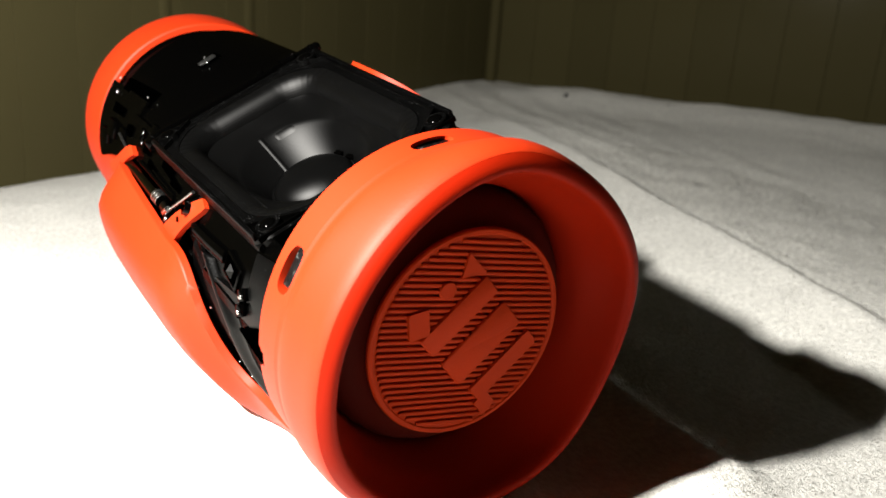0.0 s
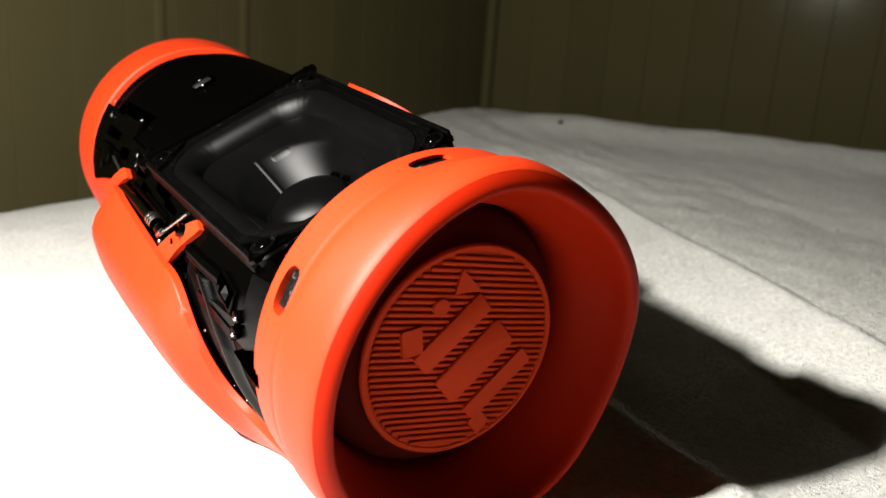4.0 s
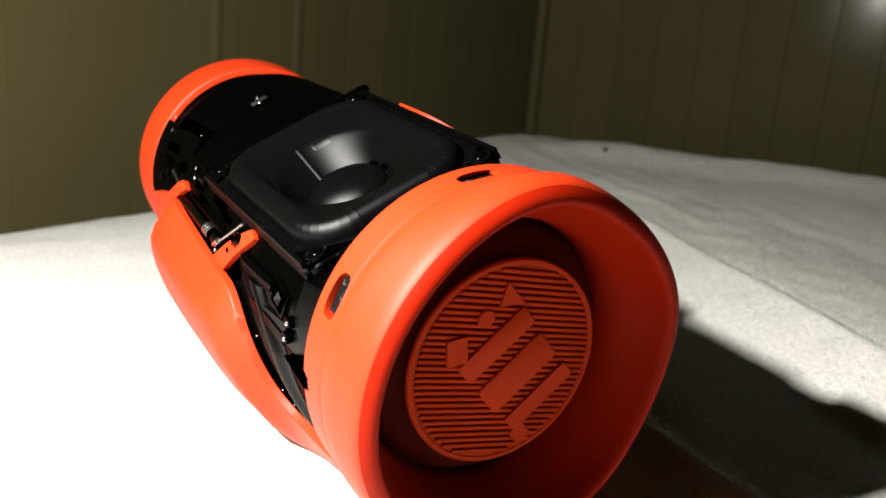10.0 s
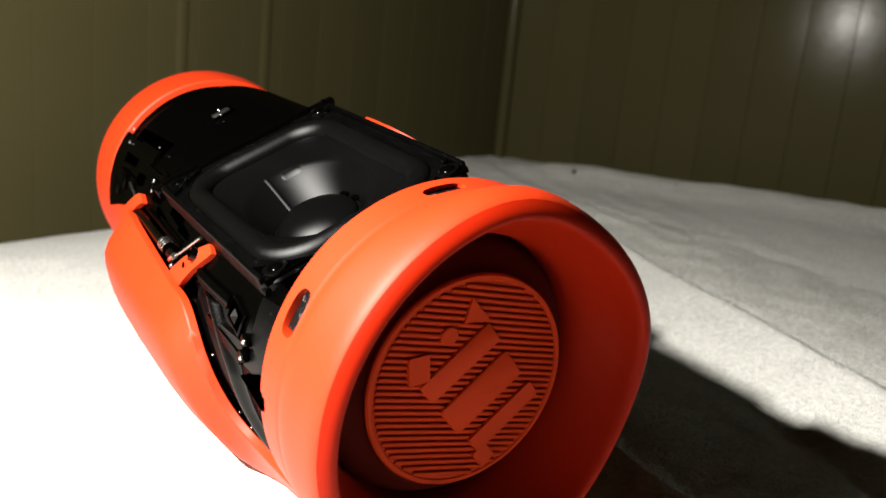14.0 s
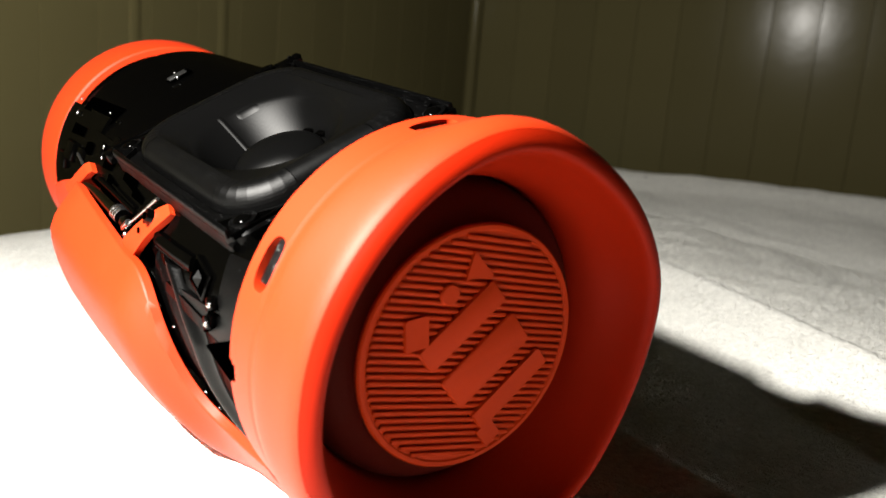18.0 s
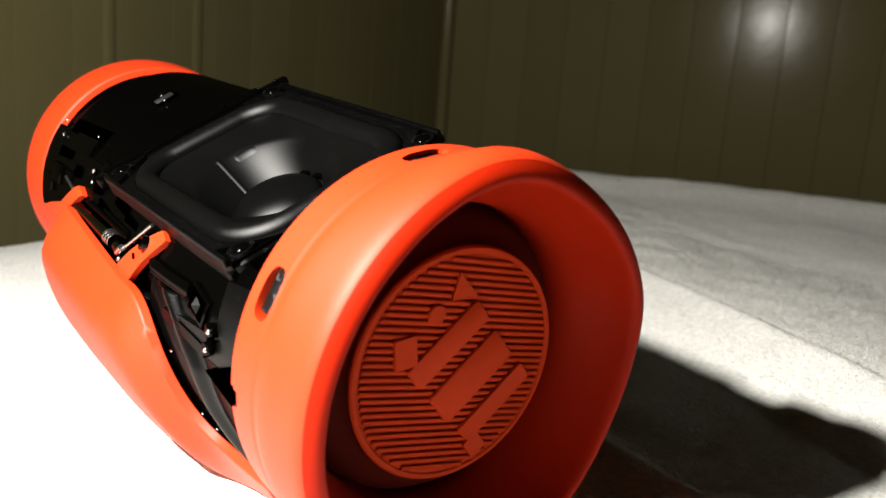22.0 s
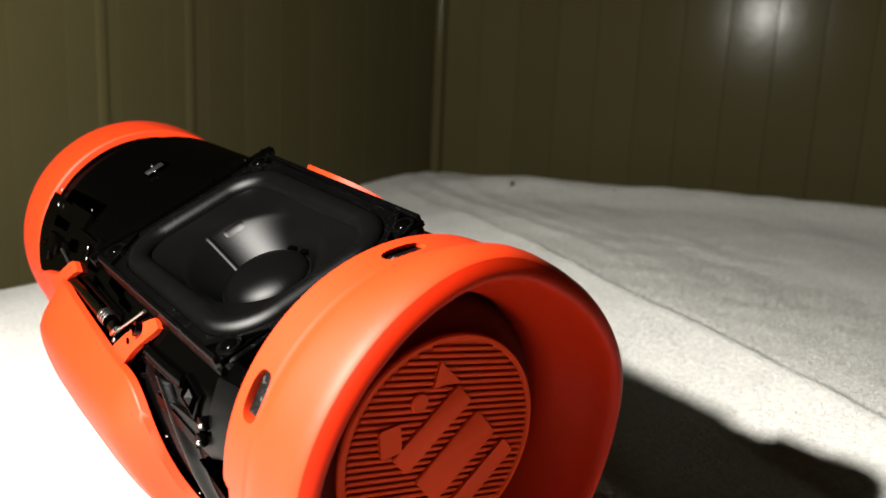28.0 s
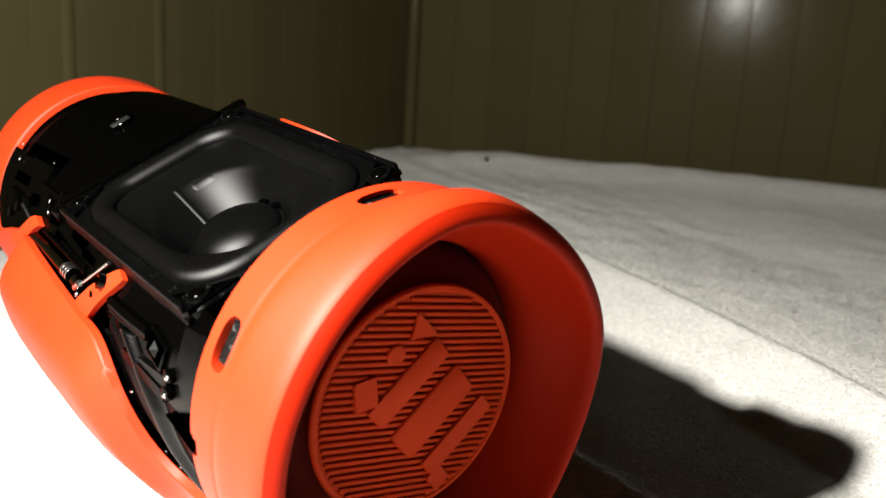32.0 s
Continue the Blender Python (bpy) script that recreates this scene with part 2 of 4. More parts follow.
def round_rect(hx, hy, rad, n=16):
    """Points round a rectangle with round corners, 4 * (n + 1) of them."""
    out = []
    for cx, cy, a0 in ((hx - rad, hy - rad, 0), (-hx + rad, hy - rad, 90), (-hx + rad, -hy + rad, 180), (hx - rad, -hy + rad, 270)):
        for i in range(n + 1):
            a = radians(a0 + 90 * i / n)
            out.append((cx + rad * math.cos(a), cy + rad * math.sin(a)))
    return out


def loft(loops, cap_first=False, cap_last=False, bm=None):
    bm = bm or bmesh.new()
    rings = [[bm.verts.new(p) for p in loop] for loop in loops]
    n = len(rings[0])
    for a, b in zip(rings, rings[1:]):
        for i in range(n):
            j = (i + 1) % n
            bm.faces.new((a[i], a[j], b[j], b[i]))
    if cap_first:
        bm.faces.new(rings[0][::-1])
    if cap_last:
        bm.faces.new(rings[-1])
    return bm


def sheet(grid, thick):
    """A curved sheet with thickness: grid[i][j] are (point, inward normal * 1)."""
    bm = bmesh.new()
    top = [[bm.verts.new(p) for p, _ in row] for row in grid]
    low = [[bm.verts.new(Vector(p) + Vector(q) * thick) for p, q in row] for row in grid]
    a, b = len(grid), len(grid[0])
    for i in range(a - 1):
        for j in range(b - 1):
            bm.faces.new((top[i][j], top[i + 1][j], top[i + 1][j + 1], top[i][j + 1]))
            bm.faces.new((low[i][j], low[i][j + 1], low[i + 1][j + 1], low[i + 1][j]))
    for i in range(a - 1):
        for j in (0, b - 1):
            bm.faces.new((top[i][j], low[i][j], low[i + 1][j], top[i + 1][j]))
    for j in range(b - 1):
        for i in (0, a - 1):
            bm.faces.new((top[i][j], top[i][j + 1], low[i][j + 1], low[i][j]))
    return bm


def curve_at(table, x):
    xs, ys = zip(*table)
    return float(np.interp(x, xs, ys))


def mm(rows):
    return [(a / 1000, b / 1000) for a, b in rows]


def smooth01(a, b, x):
    t = min(1.0, max(0.0, (x - a) / (b - a)))
    return t * t * (3 - 2 * t)


# ---- the bed and the panelled corner ----
CORNER = Vector((0.483, 0.674, 0))
LEFT_DIR = Vector((-math.cos(radians(23)), -math.sin(radians(23)), 0))
RIGHT_DIR = Vector((math.cos(radians(-60.7)), math.sin(radians(-60.7)), 0))
SEAM_DIR = Vector((0.295, 0.956, 0)).normalized()


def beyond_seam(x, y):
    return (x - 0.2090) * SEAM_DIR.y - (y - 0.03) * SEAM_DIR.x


def bed_height(x, y):
    s = beyond_seam(x, y)
    ramp = min(1.0, max(0.0, (s + 0.043) / 0.039))
    h = 0.0150 * (1 - 0.7 * smooth01(0.28, 0.56, y)) * ramp * (1 - 0.18 * smooth01(-0.005, 0.004, s)) * (1 - 0.2 * smooth01(0.0, 0.25, s))
    h -= 0.0010 * math.exp(-((s - 0.0015) / 0.0020) ** 2)
    far = smooth01(0.12, 0.34, y)
    for k, (at, amp) in enumerate(((0.030, 0.0014), (0.056, 0.0010), (0.085, 0.0007), (0.118, 0.0006))):
        h += amp * far * math.exp(-((s - at - 0.006 * math.sin(9 * y + k)) / 0.009) ** 2)
    p = Vector((x, y, 0)) - CORNER
    along, off = p.dot(RIGHT_DIR), -(p.x * RIGHT_DIR.y - p.y * RIGHT_DIR.x) * -1
    off = abs(off)
    h += (0.012 * math.exp(-((off - 0.085) / 0.045) ** 2) - 0.004 * (1 - smooth01(0.0, 0.08, off))) * smooth01(0.0, 0.15, along)
    edge = (CORNER.x - x) * math.sin(radians(23)) - (CORNER.y - y) * math.cos(radians(23))
    h -= 0.025 * min(1.3, max(0.0, (edge + 0.13) / 0.13)) ** 2 * (1 - 0.92 * smooth01(0.10, 0.36, x))
    h += 0.014 * math.exp(-((x + 0.024) / 0.017) ** 2) * smooth01(-0.03, 0.01, y) * (1 - smooth01(0.09, 0.20, y))
    h += 0.0035 * math.exp(-((x - 0.083 - 0.12 * (y - 0.02)) / 0.006) ** 2) * smooth01(-0.03, 0.0, y) * (1 - smooth01(0.05, 0.09, y))
    h += 0.007 * math.exp(-((x - 0.064) / 0.022) ** 2 - ((y + 0.020) / 0.013) ** 2)
    h += 0.0032 * math.exp(-((x + 0.005) / 0.03) ** 2) * (1 - smooth01(0.02, 0.06, y)) * smooth01(-0.05, -0.01, y)
    v = Vector((x, y, 0))
    h += 0.0022 * noise.noise(v * 9) + 0.0009 * noise.noise(v * 38)
    return h


LAY = []


def lie_of(xs, ys):
    """Height and slopes of the built blanket at many points at once."""
    gx, gy, z = LAY[0]
    i, j = np.clip(np.searchsorted(gx, xs) - 1, 0, len(gx) - 2), np.clip(np.searchsorted(gy, ys) - 1, 0, len(gy) - 2)
    dx, dy = gx[i + 1] - gx[i], gy[j + 1] - gy[j]
    u, v = (xs - gx[i]) / dx, (ys - gy[j]) / dy
    a, b, c, d = z[j, i], z[j, i + 1], z[j + 1, i], z[j + 1, i + 1]
    return (a * (1 - u) + b * u) * (1 - v) + (c * (1 - u) + d * u) * v, (b - a) / dx, (c - a) / dy


def build_bed():
    def steps(a, b, c, d, fine, coarse):
        return np.concatenate([np.arange(a, b, coarse), np.arange(b, c, fine), np.arange(c, d + coarse, coarse)])
    xs = steps(-1.9, -0.26, 0.86, 1.9, 0.0032, 0.06)
    ys = steps(-1.9, -0.14, 0.76, 1.3, 0.0032, 0.06)
    verts = []
    for y in ys:
        for x in xs:
            z = bed_height(x, y)
            if -0.26 < x < 0.86 and -0.14 < y < 0.76:
                z += 0.0001 * noise.noise((x * 150, y * 150, 0))
            verts.append((x, y, z))
    nx, ny = len(xs), len(ys)
    LAY.append((xs, ys, np.array(verts)[:, 2].reshape(ny, nx)))
    faces = [(j * nx + i, j * nx + i + 1, (j + 1) * nx + i + 1, (j + 1) * nx + i) for j in range(ny - 1) for i in range(nx - 1)]
    me = bpy.data.meshes.new("blanket")
    me.from_pydata(verts, [], faces)
    me.materials.append(FLEECE)
    me.materials.append(LIT_FLEECE)
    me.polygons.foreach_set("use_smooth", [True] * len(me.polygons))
    # beyond the seam the brighter light is put into a paler tone
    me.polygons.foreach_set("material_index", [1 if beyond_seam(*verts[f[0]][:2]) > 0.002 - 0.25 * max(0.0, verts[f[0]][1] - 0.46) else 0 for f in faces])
    ob = new("blanket", me)
    tagged(ob, "cream plush fleece blanket spread over the bed, with a seam and soft folds", "blanket", kind="structure")


def build_pile():
    """Short fibres of the blanket's pile, as one mesh of small blades."""
    rng = np.random.default_rng(5)
    verts, faces, kinds, normals = [], [], [], []
    for count, (x0, x1, y0, y1), tall in ((110000, (0.03, 0.36, -0.07, 0.30), 0.0012), (60000, (0.10, 0.74, 0.02, 0.62), 0.0010), (25000, (-0.14, 0.02, -0.05, 0.44), 0.0010)):
        xs, ys = rng.uniform(x0, x1, count), rng.uniform(y0, y1, count)
        an, le, hi = rng.uniform(0, 2 * np.pi, count), rng.uniform(0.3, 1.3, count), rng.uniform(0.4, 1.0, count) * tall
        for x, y, a, l, h, z, gx, gy in zip(xs, ys, an, le, hi, *lie_of(xs, ys)):
            z -= 0.0004
            w = 0.00025
            ca, sa = math.cos(a), math.sin(a)
            k = len(verts)
            verts += [(x - w * sa, y + w * ca, z), (x + w * sa, y - w * ca, z), (x + l * h * ca, y + l * h * sa, z + h)]
            faces.append((k, k + 1, k + 2))
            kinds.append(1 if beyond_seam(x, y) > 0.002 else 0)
            normals += [Vector((-gx + 0.42 * ca, -gy + 0.42 * sa, 1)).normalized()] * 3
    me = bpy.data.meshes.new("blanket_pile")
    me.from_pydata(verts, [], faces)
    me.materials.append(FIBRE)
    me.materials.append(LIT_FIBRE)
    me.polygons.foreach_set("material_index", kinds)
    me.polygons.foreach_set("use_smooth", [True] * len(faces))
    me.normals_split_custom_set_from_vertices(normals)
    tagged(new("blanket_pile", me), "short soft cream fibres of a fleece blanket", "blanket pile", kind="stuff")


def board_mesh(width, height):
    """A board with rounded long edges and a faintly crowned face: x along the wall, -y into the room."""
    w, prof = width / 2, []
    for k in range(9):
        u = -1 + 2 * k / 8
        prof.append((u * (w - 0.0004), -0.00007 * (1 - u * u)))
    prof = [(-w + 0.0001, 0.011), (-w + 0.0001, 0.0004), (-w + 0.00022, 0.00012)] + prof + [(w - 0.00022, 0.00012), (w - 0.0001, 0.0004), (w - 0.0001, 0.011)]
    bm = bmesh.new()
    lo = [bm.verts.new((x, y, -0.12)) for x, y in prof]
    hi = [bm.verts.new((x, y, height)) for x, y in prof]
    for i in range(len(prof) - 1):
        bm.faces.new((lo[i], lo[i + 1], hi[i + 1], hi[i]))
    bm.faces.new(lo[::-1]), bm.faces.new(hi)
    bm.faces.new((lo[0], hi[0], hi[-1], lo[-1]))
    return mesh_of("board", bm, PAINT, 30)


HIGH = 2.2


def panelled_wall(name, direction, first, label):
    """Boards side by side along one wall of the corner, on a backing."""
    turn = math.degrees(math.atan2(direction.y, direction.x))
    flip = name == "wall_1"
    back = box(2.6, 0.06, HIGH + 0.12)
    back.transform(Matrix.Translation((1.3 - 0.03, 0.045 if not flip else -0.045, (HIGH - 0.12) / 2)))
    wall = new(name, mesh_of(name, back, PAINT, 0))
    wall.matrix_world = Matrix.Translation(CORNER) @ pose(0, 0, 0, 0, 0, turn)
    tagged(wall, label, "wall", kind="structure")
    me = board_mesh(0.042, HIGH)
    n = 26
    for i in range(n):
        b = new("board", me)
        b.parent = wall
        b.matrix_basis = pose(first + 0.042 * i, 0, 0, 0, 0, 180 if flip else 0)
    bm = bmesh.new()
    for i in range(n, 58):
        t = bmesh.new()
        t.from_mesh(me)
        t.transform(pose(first + 0.042 * i, 0, 0, 0, 0, 180 if flip else 0))
        tmp = bpy.data.meshes.new("tmp")
        t.to_mesh(tmp), t.free()
        bm.from_mesh(tmp)
        bpy.data.meshes.remove(tmp)
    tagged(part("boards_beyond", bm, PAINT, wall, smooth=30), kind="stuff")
    return wall


def build_room():
    left = panelled_wall("wall_1", LEFT_DIR, 0.030, "cream glossy tongue-and-groove board wall beside the bed")
    # two shallow rounded beads between boards
    for along in (0.3625, 0.4425):
        prof = [(0.0055 * math.sin(radians(a)) / math.sin(radians(26)), 0.0125 * (math.cos(radians(a)) - math.cos(radians(26)))) for a in range(-26, 27, 2)]
        bm = bmesh.new()
        lo = [bm.verts.new((along + x, y - 0.0001, -0.12)) for x, y in prof]
        hi = [bm.verts.new((along + x, y - 0.0001, HIGH)) for x, y in prof]
        for i in range(len(prof) - 1):
            bm.faces.new((lo[i], lo[i + 1], hi[i + 1], hi[i]))
        bm.faces.new((lo[0], hi[0], hi[-1], lo[-1]))
        part("bead", bm, PAINT, left, smooth=40)
    panelled_wall("wall_2", RIGHT_DIR, 0.0285, "cream glossy tongue-and-groove board wall beside the bed")
    # a slim rounded strip in the corner
    out = (LEFT_DIR + RIGHT_DIR).normalized()
    bm = bmesh.new()
    bmesh.ops.create_cone(bm, cap_ends=True, segments=24, radius1=0.0065, radius2=0.0065, depth=HIGH + 0.1,
                          matrix=Matrix.Translation(CORNER + out * 0.006 + Vector((0, 0, HIGH / 2 - 0.05))))
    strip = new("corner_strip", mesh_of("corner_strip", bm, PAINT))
    tagged(strip, "slim cream painted corner strip between two board walls", "trim", kind="structure")
    # walls and ceiling out of view, added to close the room and its bounce
    a, b = CORNER + LEFT_DIR * 2.3, CORNER + RIGHT_DIR * 2.3
    mid = a + RIGHT_DIR * 2.3
    for k, (p, q) in enumerate(((a, mid), (mid, b))):
        d = q - p
        bm = box(d.length + 0.2, 0.08, HIGH + 0.12)
        w = new("wall_%d" % (k + 3), mesh_of("wall", bm, PLAIN, 0))
        c = (p + q) / 2
        w.matrix_world = pose(c.x, c.y, HIGH / 2 - 0.06, 0, 0, math.degrees(math.atan2(d.y, d.x)))
        tagged(w, "plain unseen room wall, added to close the room", "wall", kind="structure")
    bm = box(4.4, 4.4, 0.08)
    c = new("ceiling", mesh_of("ceiling", bm, PLAIN, 0))
    c.matrix_world = pose(0.35, -0.65, HIGH + 0.04, 0, 0, 23)
    tagged(c, "plain unseen ceiling, added to close the room", "ceiling", kind="structure")


# ---- the speaker: x across, y along its axis from the near end, z out of its driver ----
def build_speaker():
    hub = new("portable_speaker")
    up = Vector((0.47, 0.065, 0.88)).normalized()
    yw = (Vector((0, 1, 0)) - up * up.y).normalized()
    xw = yw.cross(up)
    hub.matrix_world = Matrix.Translation((0, 0, 0.050)) @ Matrix((xw, yw, up)).to_4x4()
    tagged(hub, "orange and black cylindrical speaker without grille, lying on a blanket", "speaker")
    build_core(hub)
    build_ring(hub, NEAR, "end_ring")
    build_ring(hub, FAR, "end_ring")
    build_driver(hub)
    build_radiator(hub)
    build_foot(hub)
    build_flank(hub)
    return hub


NEAR = dict(profile=[(25.7, 42.6), (25.7, 45.0), (25.2, 45.45), (24, 45.5), (23, 45.52), *[(22.6 - 0.4 * k, 45.53 + 0.009 * k) for k in range(18)],
                     (15.2, 45.5), (14.4, 45.55), (13.4, 45.8), (12.2, 46.2), (10.8, 46.45), (8, 46.68), (5, 46.75), (2.5, 46.68), (0.5, 46.5), (-1.0, 46.2), (-2.0, 45.8), (-2.5, 45.4)],
            mouth=[(-2.0, 45.1), (-2.55, 45.35), (-3.3, 44.7), (-4.05, 43.7), (-4.5, 42.6), (-4.4, 41.8), (-3.8, 41.3), (-2.4, 40.85), (-0.3, 40.4), (2, 39.7), (6, 38.0), (10, 36.4), (13.0, 35.2), (14.2, 34.8), (15.5, 34.6), (21, 34.4), (26, 34.4)],
            slots=[(128.5, 6.9, 18.7, 3.1), (73.5, 6.4, 18.6, 2.6)], notches=[(158.2, 2.9, 25.8, 3.4)], lean=2.2)
FAR = dict(profile=[(191, 38.8), (191, 40.6), (191.5, 41.2), (193, 41.5), (200, 41.9), (206, 42.0), (210, 41.7), (213, 40.8), (214, 39.6), (213, 38.4), (210, 36.5),
                    (205, 34), (202, 32), (202, 2)], mouth=[], slots=[], notches=[(133, 1.6, 191.2, 2.0)], lean=0.0)


LIP_R = [(-92, 48.2), (-78, 48.8), (-62, 46.9), (-48, 46.1), (-30, 46.8), (-12, 48.6), (5, 47.3), (25, 46.3), (40, 46.6), (54, 48.2), (68, 48.8), (85, 47.4),
         (105, 45.8), (125, 45.0), (150, 44.9), (180, 45.8), (210, 45.6), (240, 46.0)]


def lip_radius(th):
    xs, ys = zip(*LIP_R)
    return sum(float(np.interp((th + d + 92) % 360 - 92, xs + (268,), ys + (48.2,))) * w for d, w in ((-9, 0.15), (-4.5, 0.2), (0, 0.3), (4.5, 0.2), (9, 0.15)))


def build_ring(hub, spec, name):
    n = 480
    bm = lathe(mm(spec["profile"]), n)
    bm.faces.ensure_lookup_table()
    for kind in ("slots", "notches"):
        for th, half, y, hy in spec[kind]:
            inside = []
            for fc in bm.faces:
                c = fc.calc_center_median()
                r = math.hypot(c.x, c.z) * 1000
                if r < 42:
                    continue
                a = (math.degrees(math.atan2(c.z, c.x)) - th + 180) % 360 - 180
                if (abs(a) / half) ** 3.0 + (abs(c.y * 1000 - y) / hy) ** 3.0 < 1:
                    inside.append(fc)
            if not inside:
                continue
            if kind == "notches":
                bmesh.ops.delete(bm, geom=inside, context="FACES")
                continue
            marked = set(inside)
            for v in {v for fc in inside for v in fc.verts}:
                if all(fc in marked for fc in v.link_faces):
                    continue
                a = (math.degrees(math.atan2(v.co.z, v.co.x)) - th + 180) % 360 - 180
                r, dy = math.hypot(v.co.x, v.co.z), v.co.y * 1000 - y
                k = max(0.05, (abs(a) / half) ** 3 + (abs(dy) / hy) ** 3) ** (-1 / 3)
                a, dy = radians(th + a * k), dy * k
                v.co = (r * math.cos(a), (y + dy) / 1000, r * math.sin(a))
            got = bmesh.ops.extrude_face_region(bm, geom=inside)
            vs = [v for v in got["geom"] if isinstance(v, bmesh.types.BMVert)]
            for v in vs:
                r = math.hypot(v.co.x, v.co.z)
                k = (r - 0.0032) / r
                v.co.x, v.co.z = v.co.x * k, v.co.z * k
            bmesh.ops.delete(bm, geom=inside, context="FACES")
            bmesh.ops.delete(bm, geom=[f for f in got["geom"] if isinstance(f, bmesh.types.BMFace)], context="FACES_ONLY")
    # the lip leans back on one side and swells into soft corners
    inner = lathe(mm(spec["mouth"]), 240) if spec["mouth"] else bmesh.new()
    for v in [*bm.verts, *inner.verts]:
        y, r = v.co.y * 1000, math.hypot(v.co.x, v.co.z) * 1000
        th = math.degrees(math.atan2(v.co.z, v.co.x))
        if spec["lean"]:
            w = (1 - smooth01(0, 14, y)) if r > 43.5 else 1.0 if r > 40.7 else (1 - smooth01(15, 24, y))
            v.co.y += w * spec["lean"] * (1 - math.cos(radians(th - 130))) / 1000
            w = (1 - smooth01(2, 15, y)) if r > 43.5 else 1.0 if r > 40.7 else (1 - smooth01(2, 18, y))
            k = 1 + w * (lip_radius(th) / 46.3 - 1)
            v.co.x, v.co.z = v.co.x * k, v.co.z * k
    ring = part(name, bm, ORANGE, hub, "orange rubber end ring", smooth=35)
    if spec["mouth"]:
        # lip and funnel in the orange darkened for shade
        part("mouth_funnel", inner, SHADED_LIP, ring, "moulded orange funnel inside the ring, darkened for its shade", smooth=50)
    else:
        inner.free()
    for th, half, y, hy in spec["slots"]:
        b = shell_box(th - 0.8, y - 0.5, 43.6, half * 1.3, hy * 1.5, 2.4, bevel=0.6)
        part("slot_insert", b, FOAM, ring, "dark speckled insert in a slot")
    return ring


def deck_point(th, y, lift=0.0):
    r = np.interp(y, (123, 175), (42.9, 41.6)) + lift
    top = np.interp(y, (123.5, 178), (35.4, 41.9)) + lift
    x, z = r * math.cos(radians(th)), r * math.sin(radians(th))
    if z > 29:
        z -= (r - top) * (z - 29) / (r - 29)
    return Vector((x, y, z)) / 1000


def build_core(hub):
    prof = [(30, 36.5), (24, 37), (24, 43.0), (26, 43.2), (34, 43.0), (60, 42.6), (95, 42.2), (120, 41.8), (126, 41.6), (150, 40.9), (175, 40.2), (196, 39.5), (200, 30)]
    bm = lathe(mm(prof), 200)
    for v in bm.verts:
        y = v.co.y * 1000
        if 30 < y < 122 and v.co.z > 0.016 and abs(v.co.x) < 0.0285:
            v.co.z = 0.016
        if 118 < y < 178 and v.co.z > 0.026:
            v.co.z = 0.026 + (v.co.z - 0.026) * 0.45
        # the flank is hollow under its panel
        a = math.degrees(math.atan2(v.co.z, v.co.x)) % 360
        if 26 < y < 190 and 120 < a < 158:
            v.co.x, v.co.z = v.co.x * 0.945, v.co.z * 0.945
    core = part("body", bm, GLOSS, hub, "glossy black plastic body", smooth=50)
    # glossy deck behind the driver: flat against the plate, rounder towards the end
    grid = []
    for i in range(27):
        y = 123.5 + 52 * i / 26
        grid.append([(deck_point(40 + 86 * j / 40, y), Vector((0, 0, -1))) for j in range(41)])
    deck = part("deck", sheet(grid, 0.0012), GLOSS, hub, "glossy black curved cover panel", smooth=50)
    # a small worn catch on the deck
    m = Matrix.Translation((0.0032, 0.1487, 0.0394)) @ pose(0, 0, 0, 7, 0, 9)
    catch = part("catch", box(0.0064, 0.0022, 0.0008, 0.0004, m), TIN, hub, "small worn silver catch")
    part("catch_base", box(0.0078, 0.0040, 0.0006, 0.0002, m @ Matrix.Translation((0.0008, 0.0006, -0.0006))), SHADE_BLACK, catch)
    for x, y in ((-0.0008, -0.0016), (0.0006, 0.0022)):
        bm = bmesh.new()
        bmesh.ops.create_uvsphere(bm, u_segments=12, v_segments=8, radius=0.0005, matrix=m @ Matrix.Translation((x, y, 0)))
        part("catch_rivet", bm, STEEL, catch, "tiny bright rivet", smooth=80)
    # near-black sheet on the deck, painted as the shade of an opening
    grid = []
    for i in range(15):
        y = 149 + 29 * i / 14
        grid.append([(deck_point(110.6 + 0.17 * (y - 149) + (9.0 - 0.11 * (y - 149)) * j / 8, min(y, 175.4), 0.3), Vector((0, 0, -1))) for j in range(9)])
    part("opening_shade", sheet(grid, 0.0004), SHADE_BLACK, deck, "near-black sheet for the shade of a slot in the cover panel", smooth=60)
    return core


PLATE_Z = 35.7
MID_Y = 77.5


def loop3(hx, hy, rad, z, cx=0.0, cy=MID_Y, n=16):
    return [((cx + x) / 1000, (cy + y) / 1000, z / 1000) for x, y in round_rect(hx, hy, rad, n)]


STRIPS = []
ROLL_STEPS = 12


@functools.lru_cache(maxsize=None)
def roll_profile(drop):
    """The rubber roll in section from plate (0, 0) to cone (1, end), at equal steps of its own length: (share of its width, height) in mm."""
    wide, end, long = 6.2, -0.9 + drop, 9.1
    low, high = 0.05, 9.0
    for _ in range(40):
        rise = (low + high) / 2
        pts = section(wide, end, rise)
        size = sum(math.dist(p, q) for p, q in zip(pts, pts[1:]))
        low, high = (rise, high) if size < long else (low, rise)
    run = [0.0]
    for p, q in zip(pts, pts[1:]):
        run.append(run[-1] + math.dist(p, q))
    at = np.linspace(0, run[-1], ROLL_STEPS * 2 + 1)
    return [(float(x) / wide, float(z)) for x, z in zip(np.interp(at, run, [p[0] for p in pts]), np.interp(at, run, [p[1] for p in pts]))]


